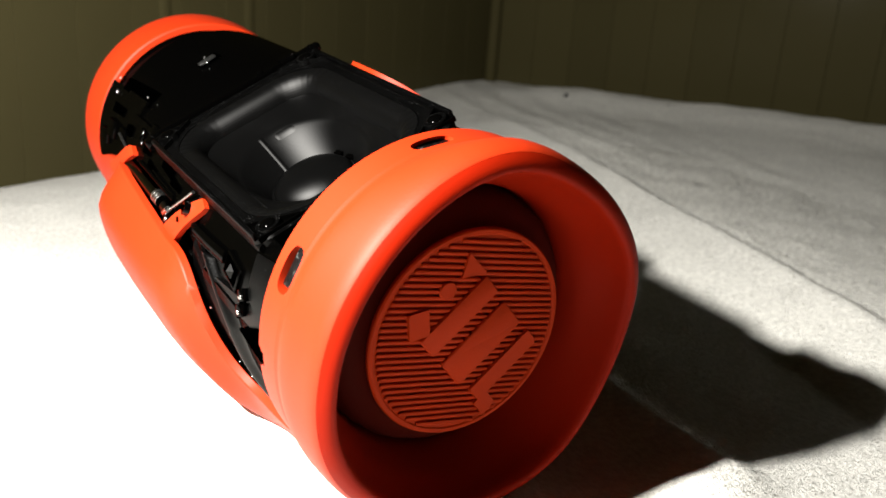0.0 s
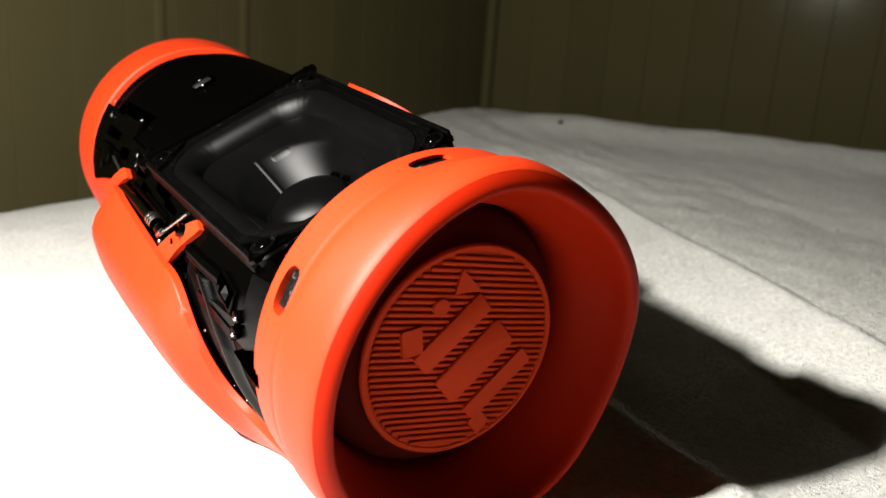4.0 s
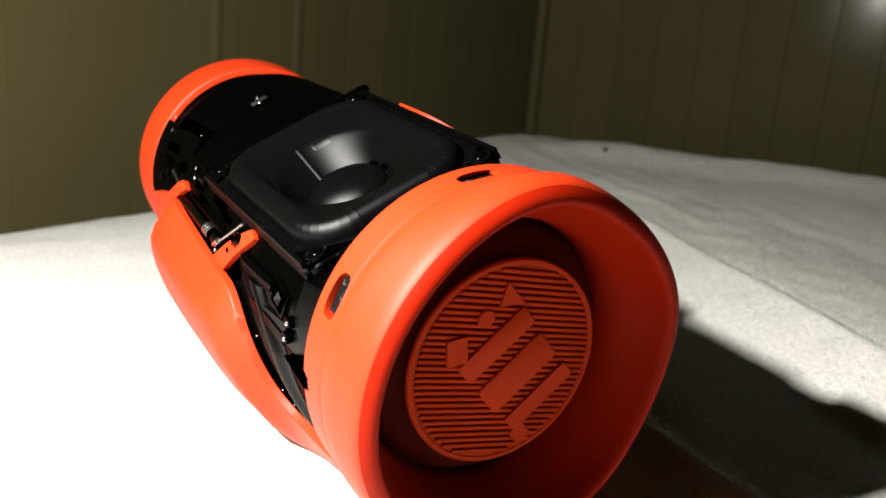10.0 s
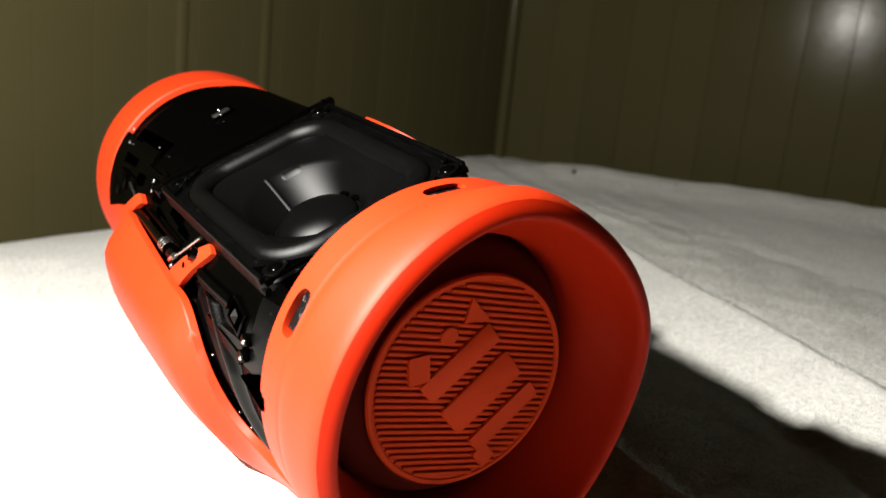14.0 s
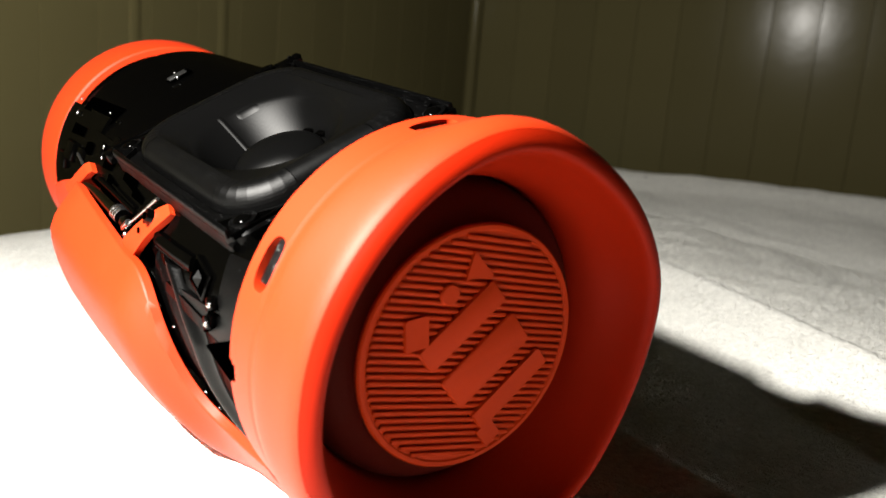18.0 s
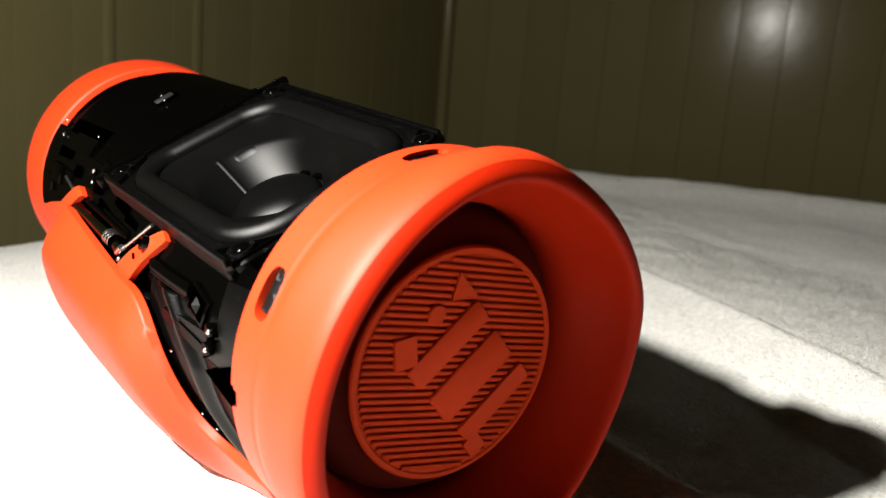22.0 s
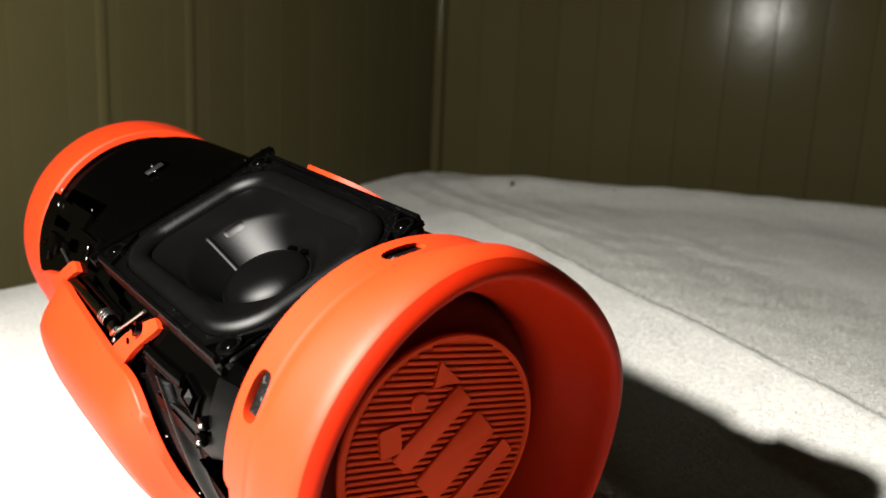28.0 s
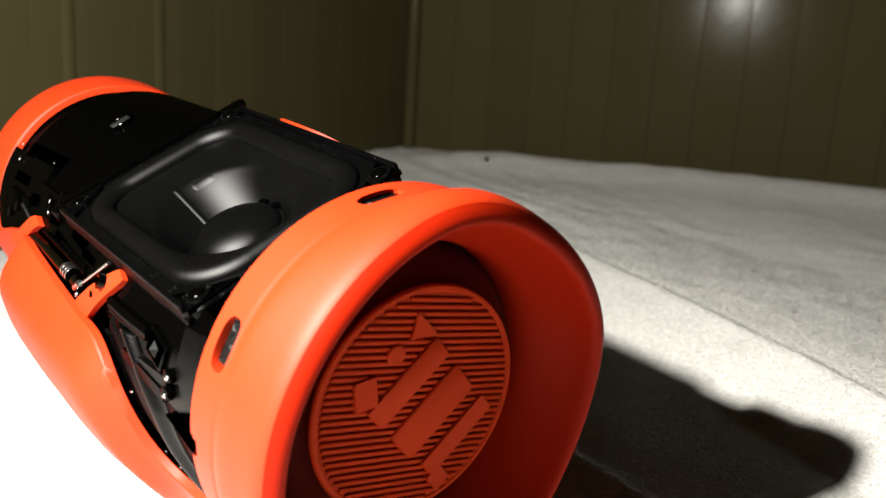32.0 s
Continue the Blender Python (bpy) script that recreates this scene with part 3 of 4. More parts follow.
def section(wide, end, rise):
    bow = 1 + min(1.0, abs(end + 0.9) / 4.5)
    chord = math.hypot(wide, end)
    ex, ez = wide / chord, end / chord
    pts = []
    for k in range(121):
        a = math.pi * (1 - k / 120)
        along, up = (1 + math.cos(a)) / 2 * chord, rise * math.sin(a) ** bow
        pts.append((along * ex - up * ez, along * ez + up * ex))
    return pts


def build_roll(hub):
    """The roll as slim strips, each side and each corner piece apart, so that it can unroll as the cone travels."""
    n = 48
    outer, inner = round_rect(25.3, 38.6, 15.0, n), round_rect(19.1, 32.4, 8.8, n)
    # each sector: its points round the frame, and which of them lie under its neighbours
    sectors = []
    for c in range(4):
        first = (n + 1) * c
        for k in range(0, n, 6):
            ids = list(range(max(0, k - 1), min(n, k + 7) + 1))
            sectors.append(([first + i for i in ids], [0.0 if k <= i <= k + 6 else 0.12 for i in ids]))
        sectors.append(([first + n, (first + n + 1) % (4 * n + 4)], [0.0, 0.0]))
    rest = roll_profile(0.0)
    base = PLATE_Z - 0.6
    for ids, sunk in sectors:
        oc = [sum(outer[i][k] for i in ids) / len(ids) for k in range(2)]
        ic = [sum(inner[i][k] for i in ids) / len(ids) for k in range(2)]
        e = Vector((ic[0] - oc[0], ic[1] - oc[1], 0))
        for k in range(ROLL_STEPS):
            bm, rows, normals = bmesh.new(), [], []
            start = Vector((oc[0], MID_Y + oc[1], base))
            centre, _ = strip_line(start, e, k, 0.0)
            for n in (-1, 0, 1, 2, 3):
                q = min(max(n, 0), 2) + 2 * k
                (u0, z0), (u, z), (u1, z1) = rest[max(0, q - 1)], rest[q], rest[min(len(rest) - 1, q + 1)]
                rows.append([])
                for i, d in zip(ids, sunk):
                    across = Vector((inner[i][0] - outer[i][0], inner[i][1] - outer[i][1], 0))
                    nv = (across.normalized() * (z0 - z1) + Vector((0, 0, 1)) * (u1 - u0) * across.length).normalized()
                    normals.append(nv)
                    at = Vector((outer[i][0], MID_Y + outer[i][1], base + z)) + across * u - nv * (d + (0.35 if n < 0 or n > 2 else 0.0))
                    rows[-1].append(bm.verts.new((at - centre) / 1000))
            for r0, r1 in zip(rows, rows[1:]):
                for j in range(len(ids) - 1):
                    bm.faces.new((r0[j], r0[j + 1], r1[j + 1], r1[j]))
            me = bpy.data.meshes.new("roll_strip")
            bm.normal_update()
            bm.to_mesh(me)
            bm.free()
            me.materials.append(RUBBER)
            me.polygons.foreach_set("use_smooth", [True] * len(me.polygons))
            if sum(nv.dot(v.normal) for nv, v in zip(normals, me.vertices)) < 0:
                me.flip_normals()
            me.normals_split_custom_set_from_vertices(normals)
            strip = new("roll_strip", me)
            strip.parent = hub
            strip["label"] = "black rubber roll edge of the driver"
            STRIPS.append((strip, start, e, k))


def strip_line(start, e, k, drop):
    """The middle and the slope of a strip when the cone has travelled by drop."""
    profile = roll_profile(drop)
    (u0, z0), (u1, z1) = profile[2 * k], profile[2 * k + 2]
    p, q = start + e * u0 + Vector((0, 0, z0)), start + e * u1 + Vector((0, 0, z1))
    return (p + q) / 2, math.atan2(q.z - p.z, (u1 - u0) * e.length)


def strip_pose(start, e, k, drop):
    (_, a0), (m1, a1) = strip_line(start, e, k, 0.0), strip_line(start, e, k, drop)
    return Matrix.Translation(m1 / 1000) @ Matrix.Rotation(a1 - a0, 4, e.normalized().cross(Vector((0, 0, 1))))


RIM = sorted((math.atan2(y, x), math.hypot(x, y)) for x, y in round_rect(19.3, 32.6, 9.0, 30))


def cone_radii(a):
    a = math.atan2(math.sin(a), math.cos(a))
    rim = np.interp(a, [q[0] for q in RIM], [q[1] for q in RIM], period=2 * math.pi)
    c, s = math.cos(a), math.sin(a)
    # straight sides between the round corners
    if abs(s) * 19.3 > 32.6 * abs(c) * 1.5 and abs(c / s) * 32.6 < 10.3:
        rim = 32.6 / abs(s)
    elif abs(s / c) * 19.3 < 23.6 if c else False:
        rim = 19.3 / abs(c)
    return rim, 1 / math.sqrt((c / 18.0) ** 2 + (s / 26.0) ** 2)


def cone_z(x, y):
    r = math.hypot(x, y)
    rim, mid = cone_radii(math.atan2(y, x))
    flat = -1.5 - 2.7 * min(1.0, max(0.0, (rim - r) / max(0.1, rim - mid)))
    u = max(0.0, (mid - r) / (mid - 11.8))
    return PLATE_Z + flat - 10.8 * (u - 0.10 * (1 - math.exp(-10 * u)))


def build_driver(hub):
    # the square plate round the driver
    loops = [loop3(29.2, 42.8, 5.0, 24.0), loop3(29.2, 42.8, 5.0, PLATE_Z - 0.5), loop3(28.8, 42.4, 4.8, PLATE_Z), loop3(27.9, 41.3, 4.2, PLATE_Z),
             loop3(27.6, 41.0, 4.0, PLATE_Z - 0.5), loop3(25.4, 38.6, 14.5, PLATE_Z - 0.5), loop3(25.2, 38.4, 14.5, PLATE_Z - 6)]
    plate = part("driver_plate", loft(loops), SATIN, hub, "satin black square driver plate, dusty", smooth=35)
    for x, y in ((24.3, 38.6), (-24.3, 38.6), (24.3, 115.6), (-24.3, 115.6)):
        bm = bmesh.new()
        bmesh.ops.create_cone(bm, cap_ends=True, segments=28, radius1=0.0033, radius2=0.0030, depth=0.0018, matrix=Matrix.Translation((x / 1000, y / 1000, (PLATE_Z + 0.4) / 1000)))
        boss = part("screw_boss", bm, SATIN, plate)
        bm = bmesh.new()
        bmesh.ops.create_uvsphere(bm, u_segments=20, v_segments=10, radius=0.0021, matrix=Matrix.Translation((x / 1000, y / 1000, (PLATE_Z + 1.0) / 1000)) @ Matrix.Diagonal((1, 1, 0.5, 1)))
        part("screw", bm, GLOSS, plate, "black screw head")
        ux, uy = (1 if x > 0 else -1), (1 if y > 80 else -1)
        tri = [(x + 4.0 * ux, y + 3.2 * uy), (x - 8.5 * ux, y + 3.2 * uy), (x + 4.0 * ux, y - 6.5 * uy)]
        cx, cy = sum(q[0] for q in tri) / 3, sum(q[1] for q in tri) / 3
        loops = []
        for k, z in ((1.0, PLATE_Z - 0.6), (1.0, PLATE_Z + 0.8), (0.86, PLATE_Z + 0.8), (0.82, PLATE_Z - 0.3)):
            loops.append([((cx + (qx - cx) * k) / 1000, (cy + (qy - cy) * k) / 1000, z / 1000) for qx, qy in tri])
        part("corner_well", loft(loops, cap_last=True), SATIN if y > 80 else GLOSS, plate, "three-cornered screw well", smooth=0)
    # raised lips along the long sides
    for x in (-28.6, 28.6):
        part("side_lip", box(0.0012, 0.080, 0.0022, 0.0004, Matrix.Translation((x / 1000, MID_Y / 1000, (PLATE_Z + 0.4) / 1000))), SATIN, plate)
    build_roll(hub)
    # cone, driven in and out
    loops = []
    for i in range(25):
        u = 2 * i / 24
        loops.append([])
        for q in range(144):
            a = radians(360 * q / 144)
            rim, mid = cone_radii(a)
            r = rim + (mid - rim) * u if u < 1 else mid + (11.8 - mid) * (u - 1)
            x, y = r * math.cos(a), r * math.sin(a)
            loops[-1].append((x / 1000, (MID_Y + y) / 1000, cone_z(x, y) / 1000))
    cone = part("cone", loft(loops, cap_last=True), CONE, hub, "black pressed driver cone", smooth=60)
    loops = []
    for i in range(9):
        a = radians(90 * i / 9)
        loops.append(loop3(12.0 * math.cos(a) + 0.01, 12.0 * math.cos(a) + 0.01, 12.0 * math.cos(a), PLATE_Z - 13.0 + 5.4 * math.sin(a)))
    part("dust_cap", loft(loops, cap_last=True), CONE, cone, "domed black dust cap", smooth=70)
    rim = lathe([(0.0, 0.0114), (0.0004, 0.0124), (0.0, 0.0130), (-0.0008, 0.0124)], 64, closed=True)
    rim.transform(Matrix.Translation((0, MID_Y / 1000, (PLATE_Z - 12.8) / 1000)) @ pose(0, 0, 0, 90))
    part("cap_seam", rim, RUBBER, cone)
    for x, y in ((11.6, 5.0), (12.6, -0.6)):
        part("lead_tab", box(0.0030, 0.0016, 0.0010, 0.0003, Matrix.Translation((x / 1000, (MID_Y + y) / 1000, (PLATE_Z - 11.6) / 1000)) @ pose(0, 0, 0, rz=-75)), GLOSS, cone, "small lead tab at the dust cap")
    # a slim rib and a short arched ridge pressed into the far side of the cone
    bm = bmesh.new()
    rows = []
    for i in range(57):
        row = []
        for j in range(59):
            x, y = -5.0 + 14.5 * j / 58, 12.0 + 15.0 * i / 56
            rib = 0.42 * math.exp(-((x + 2.0 + 0.07 * (y - 10)) / 0.8) ** 2) * (1 - smooth01(24.0, 26.0, y))
            d = math.hypot(x, y * 0.97) - 21.9
            arch = 0.30 * math.exp(-(d / 1.3) ** 2) * smooth01(0.2, 2.0, x) * (1 - smooth01(6.0, 8.6, x))
            row.append(bm.verts.new((x / 1000, (MID_Y + y) / 1000, (cone_z(x, y) - 0.15 + rib + arch) / 1000)))
        rows.append(row)
    for r0, r1 in zip(rows, rows[1:]):
        for j in range(58):
            bm.faces.new((r0[j], r0[j + 1], r1[j + 1], r1[j]))
    part("cone_rib", bm, CONE, cone, "slim raised rib across the cone", smooth=80)
    CONES.append(cone)


CONES, DISCS = [], []
REST = 11.3


def build_radiator(hub):
    prof = [(24, 35.5), (23.4, 34.2), (24.5, 33.0), (26.5, 31.6), (27.0, 29.8), (26, 28.2), (24, 27.4), (24, 20.0), (26.0, 2.0)]
    part("radiator_surround", lathe(mm(prof), 120), SHADED_RED, hub, "red rubber surround of the end radiator, darkened for its shade", smooth=60)
    # the disc, built round its own rest plane
    prof = [(2.2, 26.0), (1.2, 26.7), (0.4, 26.7), (0.0, 26.3), (0.0, 25.4), (0.35, 25.1), (0.4, 12.0), (0.4, 0.05)]
    bm = lathe(mm(prof), 120)
    disc = part("radiator_disc", bm, DISC, hub, "orange ribbed end radiator with a raised emblem", smooth=35)
    skirt = lathe(mm([(1.4, 26.4), (2.2, 26.6), (3.4, 27.6), (5.0, 29.4), (6.5, 31.6), (9.0, 33.4), (13.0, 34.2)]), 120)
    part("membrane", skirt, SHADED_RED, disc, "red rubber membrane round the disc, darkened for its shade", smooth=60)
    d = Vector((math.cos(radians(-37)), 0, math.sin(radians(-37))))
    nrm = Vector((-d.z, 0, d.x))
    step = 1.56
    for k in range(-16, 17):
        o = k * step
        half = math.sqrt(25.0 ** 2 - o * o) - 0.3
        if half < 2:
            continue
        b = box(2 * half / 1000, 0.00075, 0.00104, 0.00022, seg=1)
        b.transform(Matrix.Translation((nrm.x * o / 1000, 0.00005, nrm.z * o / 1000)) @ pose(0, 0, 0, 0, 37, 0))
        part("rib", b, DISC, disc, smooth=50)
    # emblem: plain raised bars, a dot and a wedge
    for cx, cz, l, w in ((-0.5, 6.6, 22.0, 6.2), (2.0, -4.2, 21.5, 9.0), (5.2, -14.2, 21.0, 5.0), (-3.2, -20.6, 5.0, 4.6), (-10.4, 11.4, 7.0, 5.6)):
        ang = 13 if l > 15 else (102 if cz < 0 else 70)
        pts = round_rect(l / 2, w / 2, min(l, w) / 2 * 0.28, 6)
        loops = [[(x / 1000, h, z / 1000) for x, z in pts] for h in (0.0006, -0.0007)]
        loops.append([(x / 1000 * 0.97, -0.0010, z / 1000 * 0.94) for x, z in pts])
        bm = loft(loops, cap_last=True)
        bm.transform(Matrix.Translation((cx / 1000, 0, cz / 1000)) @ pose(0, 0, 0, 0, -ang, 0))
        part("emblem_bar", bm, DISC, disc, smooth=40)
    bm = lathe(mm([(0.5, 2.3), (-0.6, 2.3), (-0.9, 2.0), (-0.9, 0.02)]), 32)
    bm.transform(Matrix.Translation((-0.0007, 0, 0.0147)))
    part("emblem_dot", bm, DISC, disc, smooth=40)
    tri = [(9.8, 12.9), (3.5, 15.6), (7.6, 20.3)]
    bm = loft([[(x / 1000, h, z / 1000) for x, z in tri] for h in (0.0005, -0.0009)], cap_last=True)
    part("emblem_wedge", bm, DISC, disc, smooth=0)
    DISCS.append(disc)


FOOT_EDGE = [(26, 191), (34, 191), (48, 191), (54, 188.5), (58, 182), (62, 174), (65, 166.5), (69, 158.5), (74, 154), (79, 152), (88, 152.4), (100, 150.6), (135, 145.6), (150, 146.4), (176, 155), (190, 162)]
FOOT_OUT = [(20, 46.0), (30, 47.8), (42, 49.2), (49, 51.0), (58, 53.2), (75, 55.0), (86, 55.4), (116, 55.4), (134, 55.0), (139, 54.6), (142, 53.0), (144, 49.8), (146.5, 46.8), (150, 45.2), (160, 44.2), (170, 43.6), (192, 42.8)]


def build_foot(hub):
    grid = []
    for i in range(111):
        y = 26 + 165 * i / 110
        top, out = sum(curve_at(FOOT_EDGE, y + d) for d in (-4, -2, 0, 2, 4)) / 5, sum(curve_at(FOOT_OUT, y + d) for d in (-0.8, 0, 0.8)) / 3
        end = top + 14 + (234 - top) * smooth01(26, 85, y)
        base = np.interp(y, (26, 40, 55, 85, 130, 191), (45.6, 46.6, 46.9, 46.6, 46.4, 41.8))
        row = []
        for j in range(31):
            th = top + (end - top) * j / 30
            k = smooth01(top - 5, top + 16, th) * (1 - 0.35 * smooth01(205, 248, th))
            r = base + (out - base) * k
            c, s = math.cos(radians(th)), math.sin(radians(th))
            row.append((Vector((r * c, y, r * s)) / 1000, Vector((-c, 0, -s))))
        grid.append(row)
    foot = part("foot_pad", sheet(grid, 0.0024), ORANGE, hub, "orange rubber foot pad curved round the flank", smooth=45)
    bv = foot.modifiers.new("soft_edge", "BEVEL")
    bv.width, bv.segments, bv.limit_method, bv.angle_limit = 0.0007, 2, "ANGLE", radians(50)
    # hook tabs that reach over the rails
    for pts, wide in ((((93, 158, 46.8), (90, 151, 46.2), (84, 144, 45.6), (77.5, 137.5, 45.2), (73.5, 133, 44.4)), 5.0), (((153, 152, 46.2), (148, 148, 45.6), (143.5, 143.8, 45.4), (139, 139.8, 45.3), (137.5, 138.2, 44.6)), 2.8)):
        grid = []
        for i in range(13):
            u = i / 12 * (len(pts) - 1)
            k = min(int(u), len(pts) - 2)
            y, th, r = [a + (b - a) * (u - k) for a, b in zip(pts[k], pts[k + 1])]
            row = []
            half = wide * (1 - 0.55 * i / 12 if wide > 4 else 1) * (1 if i < 11 else math.sqrt(max(0.35, 1 - ((i - 10) / 3) ** 2)))
            for j in range(5):
                yy = y + half * (j - 2) / 2
                t2 = th - (j - 2) * 0.5
                c, s = math.cos(radians(t2)), math.sin(radians(t2))
                row.append((Vector((r * c, yy, r * s)) / 1000, Vector((-c, 0, -s))))
            grid.append(row)
        tab = part("hook_tab", sheet(grid, 0.0018), ORANGE, foot, "orange rubber hook tab", smooth=45)
    # the same rubber comes up on the other flank
    grid = []
    for i in range(31):
        y = 83 + 30 * i / 30
        top = 39.5 - 12 * max(0.0, (98 - y) / 15) ** 2 if y < 103 else 39.5 - 2 * ((y - 103) / 10) ** 3
        row = []
        for j in range(13):
            th = top - (top + 20) * j / 12
            r = 47.4
            c, s = math.cos(radians(th)), math.sin(radians(th))
            row.append((Vector((r * c, y, r * s)) / 1000, Vector((-c, 0, -s))))
        grid.append(row)
    part("side_flap", sheet(grid, 0.0022), ORANGE, hub, "orange rubber flap on the far flank", smooth=45)


def strip_on_shell(pts, wide, high):
    """A bent strip that follows (y, angle, radius) points."""
    bm = bmesh.new()
    rows = []
    path = []
    for i in range(0, (len(pts) - 1) * 8 + 1):
        u = i / 8
        k = min(int(u), len(pts) - 2)
        y, th, r = [a + (b - a) * (u - k) for a, b in zip(pts[k], pts[k + 1])]
        path.append((Vector((r * math.cos(radians(th)), y, r * math.sin(radians(th)))) / 1000, Vector((math.cos(radians(th)), 0, math.sin(radians(th))))))
    for i, (p, out) in enumerate(path):
        q0, q1 = path[max(0, i - 1)][0], path[min(len(path) - 1, i + 1)][0]
        side = (q1 - q0).normalized().cross(out) * wide / 2000
        o = out * high / 1000
        rows.append([p - side - o, p - side + o * 0.6, p - side * 0.6 + o, p + side * 0.6 + o, p + side + o * 0.6, p + side - o])
    return loft([[tuple(v) for v in r] for r in rows], True, True)


def build_flank(hub):
    # rails, blocks and catches along the open flank
    def put(name, mat, th, y, r, w, l, h, spin=0.0, bevel=0.3, label=""):
        return part(name, shell_box(th, y, r, w, l, h, spin, bevel), mat, hub, label)

    def rod(name, mat, y0, y1, th0, th1, r0, r1, thick, label=""):
        a, b = on_shell(th0, y0, r0).translation, on_shell(th1, y1, r1).translation
        bm = bmesh.new()
        bmesh.ops.create_cone(bm, cap_ends=True, segments=20, radius1=thick / 2000, radius2=thick / 2000, depth=(b - a).length)
        bm.transform(Matrix.Translation((a + b) / 2) @ (b - a).to_track_quat("Z", "Y").to_matrix().to_4x4())
        return part(name, bm, mat, hub, label, smooth=50)
    def patch(name, mat, y0, y1, left, right, r, thick=0.0006, parent=None, label="", n=24):
        """A curved piece of the flank between two edges, each a line of (y, angle)."""
        grid = []
        for i in range(n + 1):
            y = y0 + (y1 - y0) * i / n
            t0, t1 = curve_at(left, y), curve_at(right, y)
            row = []
            for j in range(13):
                m = on_shell(t0 + (t1 - t0) * j / 12, y, r)
                row.append((m.translation, -m.to_3x3().col[2]))
            grid.append(row)
        return part(name, sheet(grid, thick), mat, parent or hub, label, smooth=50)

    def ball(name, mat, th, y, r, w, l, h, spin=0.0, label=""):
        bm = bmesh.new()
        bmesh.ops.create_uvsphere(bm, u_segments=16, v_segments=10, radius=1.0, matrix=Matrix.Diagonal((w / 2000, l / 2000, h / 2000, 1)))
        bm.transform(on_shell(th, y, r, spin))
        return part(name, bm, mat, hub, label, smooth=80)

    # the smooth panel beside the driver plate, with its rounded edge
    panel = patch("flank_panel", GLOSS, 27, 150, [(27, 126), (150, 126)], [(27, 150), (80, 150), (90, 143), (150, 142)], 43.1, 0.0012, label="smooth black flank panel")
    part("edge_bead", strip_on_shell([(124, 128.6, 43.4), (95, 129.2, 43.7), (60, 129.4, 43.9), (36, 130.4, 43.8)], 1.7, 0.8), SATIN, panel, "rounded dull edge of the panel", smooth=60)
    # near-black sheets on the panel, painted as the shade inside openings
    patch("panel_shade", SHADE_BLACK, 101, 112, [(101, 132.6), (112, 131.6)], [(101, 136.6), (112, 135.0)], 43.5, 0.0003, panel, "near-black sheet for the shade of an opening in the panel", 6)
    patch("panel_shade", SHADE_BLACK, 93.5, 102, [(93.5, 136.0), (102, 134.4)], [(93.5, 138.2), (102, 138.0)], 43.48, 0.0003, panel, "near-black sheet for the shade of an opening in the panel", 6)
    patch("panel_shade", SHADE_BLACK, 123.5, 131, [(123.5, 131.6), (131, 132.4)], [(123.5, 135.6), (131, 136.4)], 43.5, 0.0003, panel, "near-black sheet for the shade of an opening in the panel", 6)
    patch("panel_shade", SHADE_BLACK, 115, 124, [(115, 138.2), (124, 136.6)], [(115, 140.2), (124, 139.6)], 43.5, 0.0003, panel, "near-black sheet for the shade of an opening in the panel", 6)
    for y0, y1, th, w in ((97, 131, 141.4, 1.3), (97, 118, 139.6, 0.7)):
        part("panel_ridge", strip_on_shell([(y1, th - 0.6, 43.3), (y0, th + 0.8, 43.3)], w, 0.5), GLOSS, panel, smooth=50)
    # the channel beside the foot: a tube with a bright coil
    # the channel's shade is put into its near-black floor
    patch("channel_floor", SHADE_BLACK, 84, 156, [(84, 143), (156, 142)], [(84, 156), (156, 153)], 41.6, 0.0006, label="channel floor along the flank, near-black for its shade")
    tube = rod("fuse_tube", GLOSS, 147, 106, 145.6, 147.0, 42.9, 43.2, 4.2, "glossy dark tube held along the flank")
    for k in range(3):
        bm = lathe([(y / 1000, r / 1000) for y, r in ((-0.45, 1.9), (-0.35, 2.3), (0.35, 2.3), (0.45, 1.9))], 24)
        bm.transform(on_shell(146.7, 110.4 - 1.9 * k, 43.15))
        part("coil_turn", bm, STEEL, tube, "bright coil turn", smooth=30)
    rod("tube_holder", SATIN, 104, 98, 147.6, 148.6, 43.0, 43.0, 3.6, "black holder at the end of the tube")
    rod("wire", STEEL, 100.2, 81.6, 149.0, 132.6, 44.4, 44.6, 1.0, "bright bent wire")
    rod("wire_crimp", STEEL, 99.4, 96.2, 148.2, 145.4, 44.6, 44.7, 1.9, "bright crimped end of a wire")
    ball("wire_end", STEEL, 150.2, 98.0, 44.6, 1.9, 1.5, 1.5, label="small bright solder joint")
    boss = rod("boss", GLOSS, 80.0, 80.4, 138.2, 138.2, 44.4, 46.6, 3.8, "round glossy boss through the tab")
    # near-black box on the boss, for the shade of its hole
    part("boss_shade", shell_box(138.2, 80.2, 46.7, 1.6, 1.6, 0.4, bevel=0.1), SHADE_BLACK, boss)
    part("boss_mark", shell_box(143.8, 84.2, 46.1, 1.5, 0.45, 0.5, spin=25, bevel=0.1), SHADE_BLACK, boss)
    # bright pin set where a glint sits
    ball("pin", STEEL, 134.0, 73.0, 43.7, 1.0, 1.2, 0.8, label="tiny bright pin, placed where a glint sits")
    # relief near the ring: a low bar, a keyed socket and two blades
    bar = part("relief_bar", strip_on_shell([(78, 143.6, 43.4), (66, 143.2, 43.6), (53.5, 142.4, 43.6)], 3.2, 0.9), GLOSS, panel, "low black bar on the flank", smooth=40)
    part("bar_edge", strip_on_shell([(77, 145.9, 43.5), (66, 145.5, 43.6), (55, 144.8, 43.6)], 0.7, 0.5), SHELL, bar, smooth=40)
    frame_in = put("socket", GLOSS, 144.2, 48.4, 43.4, 6.6, 9.2, 1.2, spin=-14, bevel=0.4, label="square black socket")
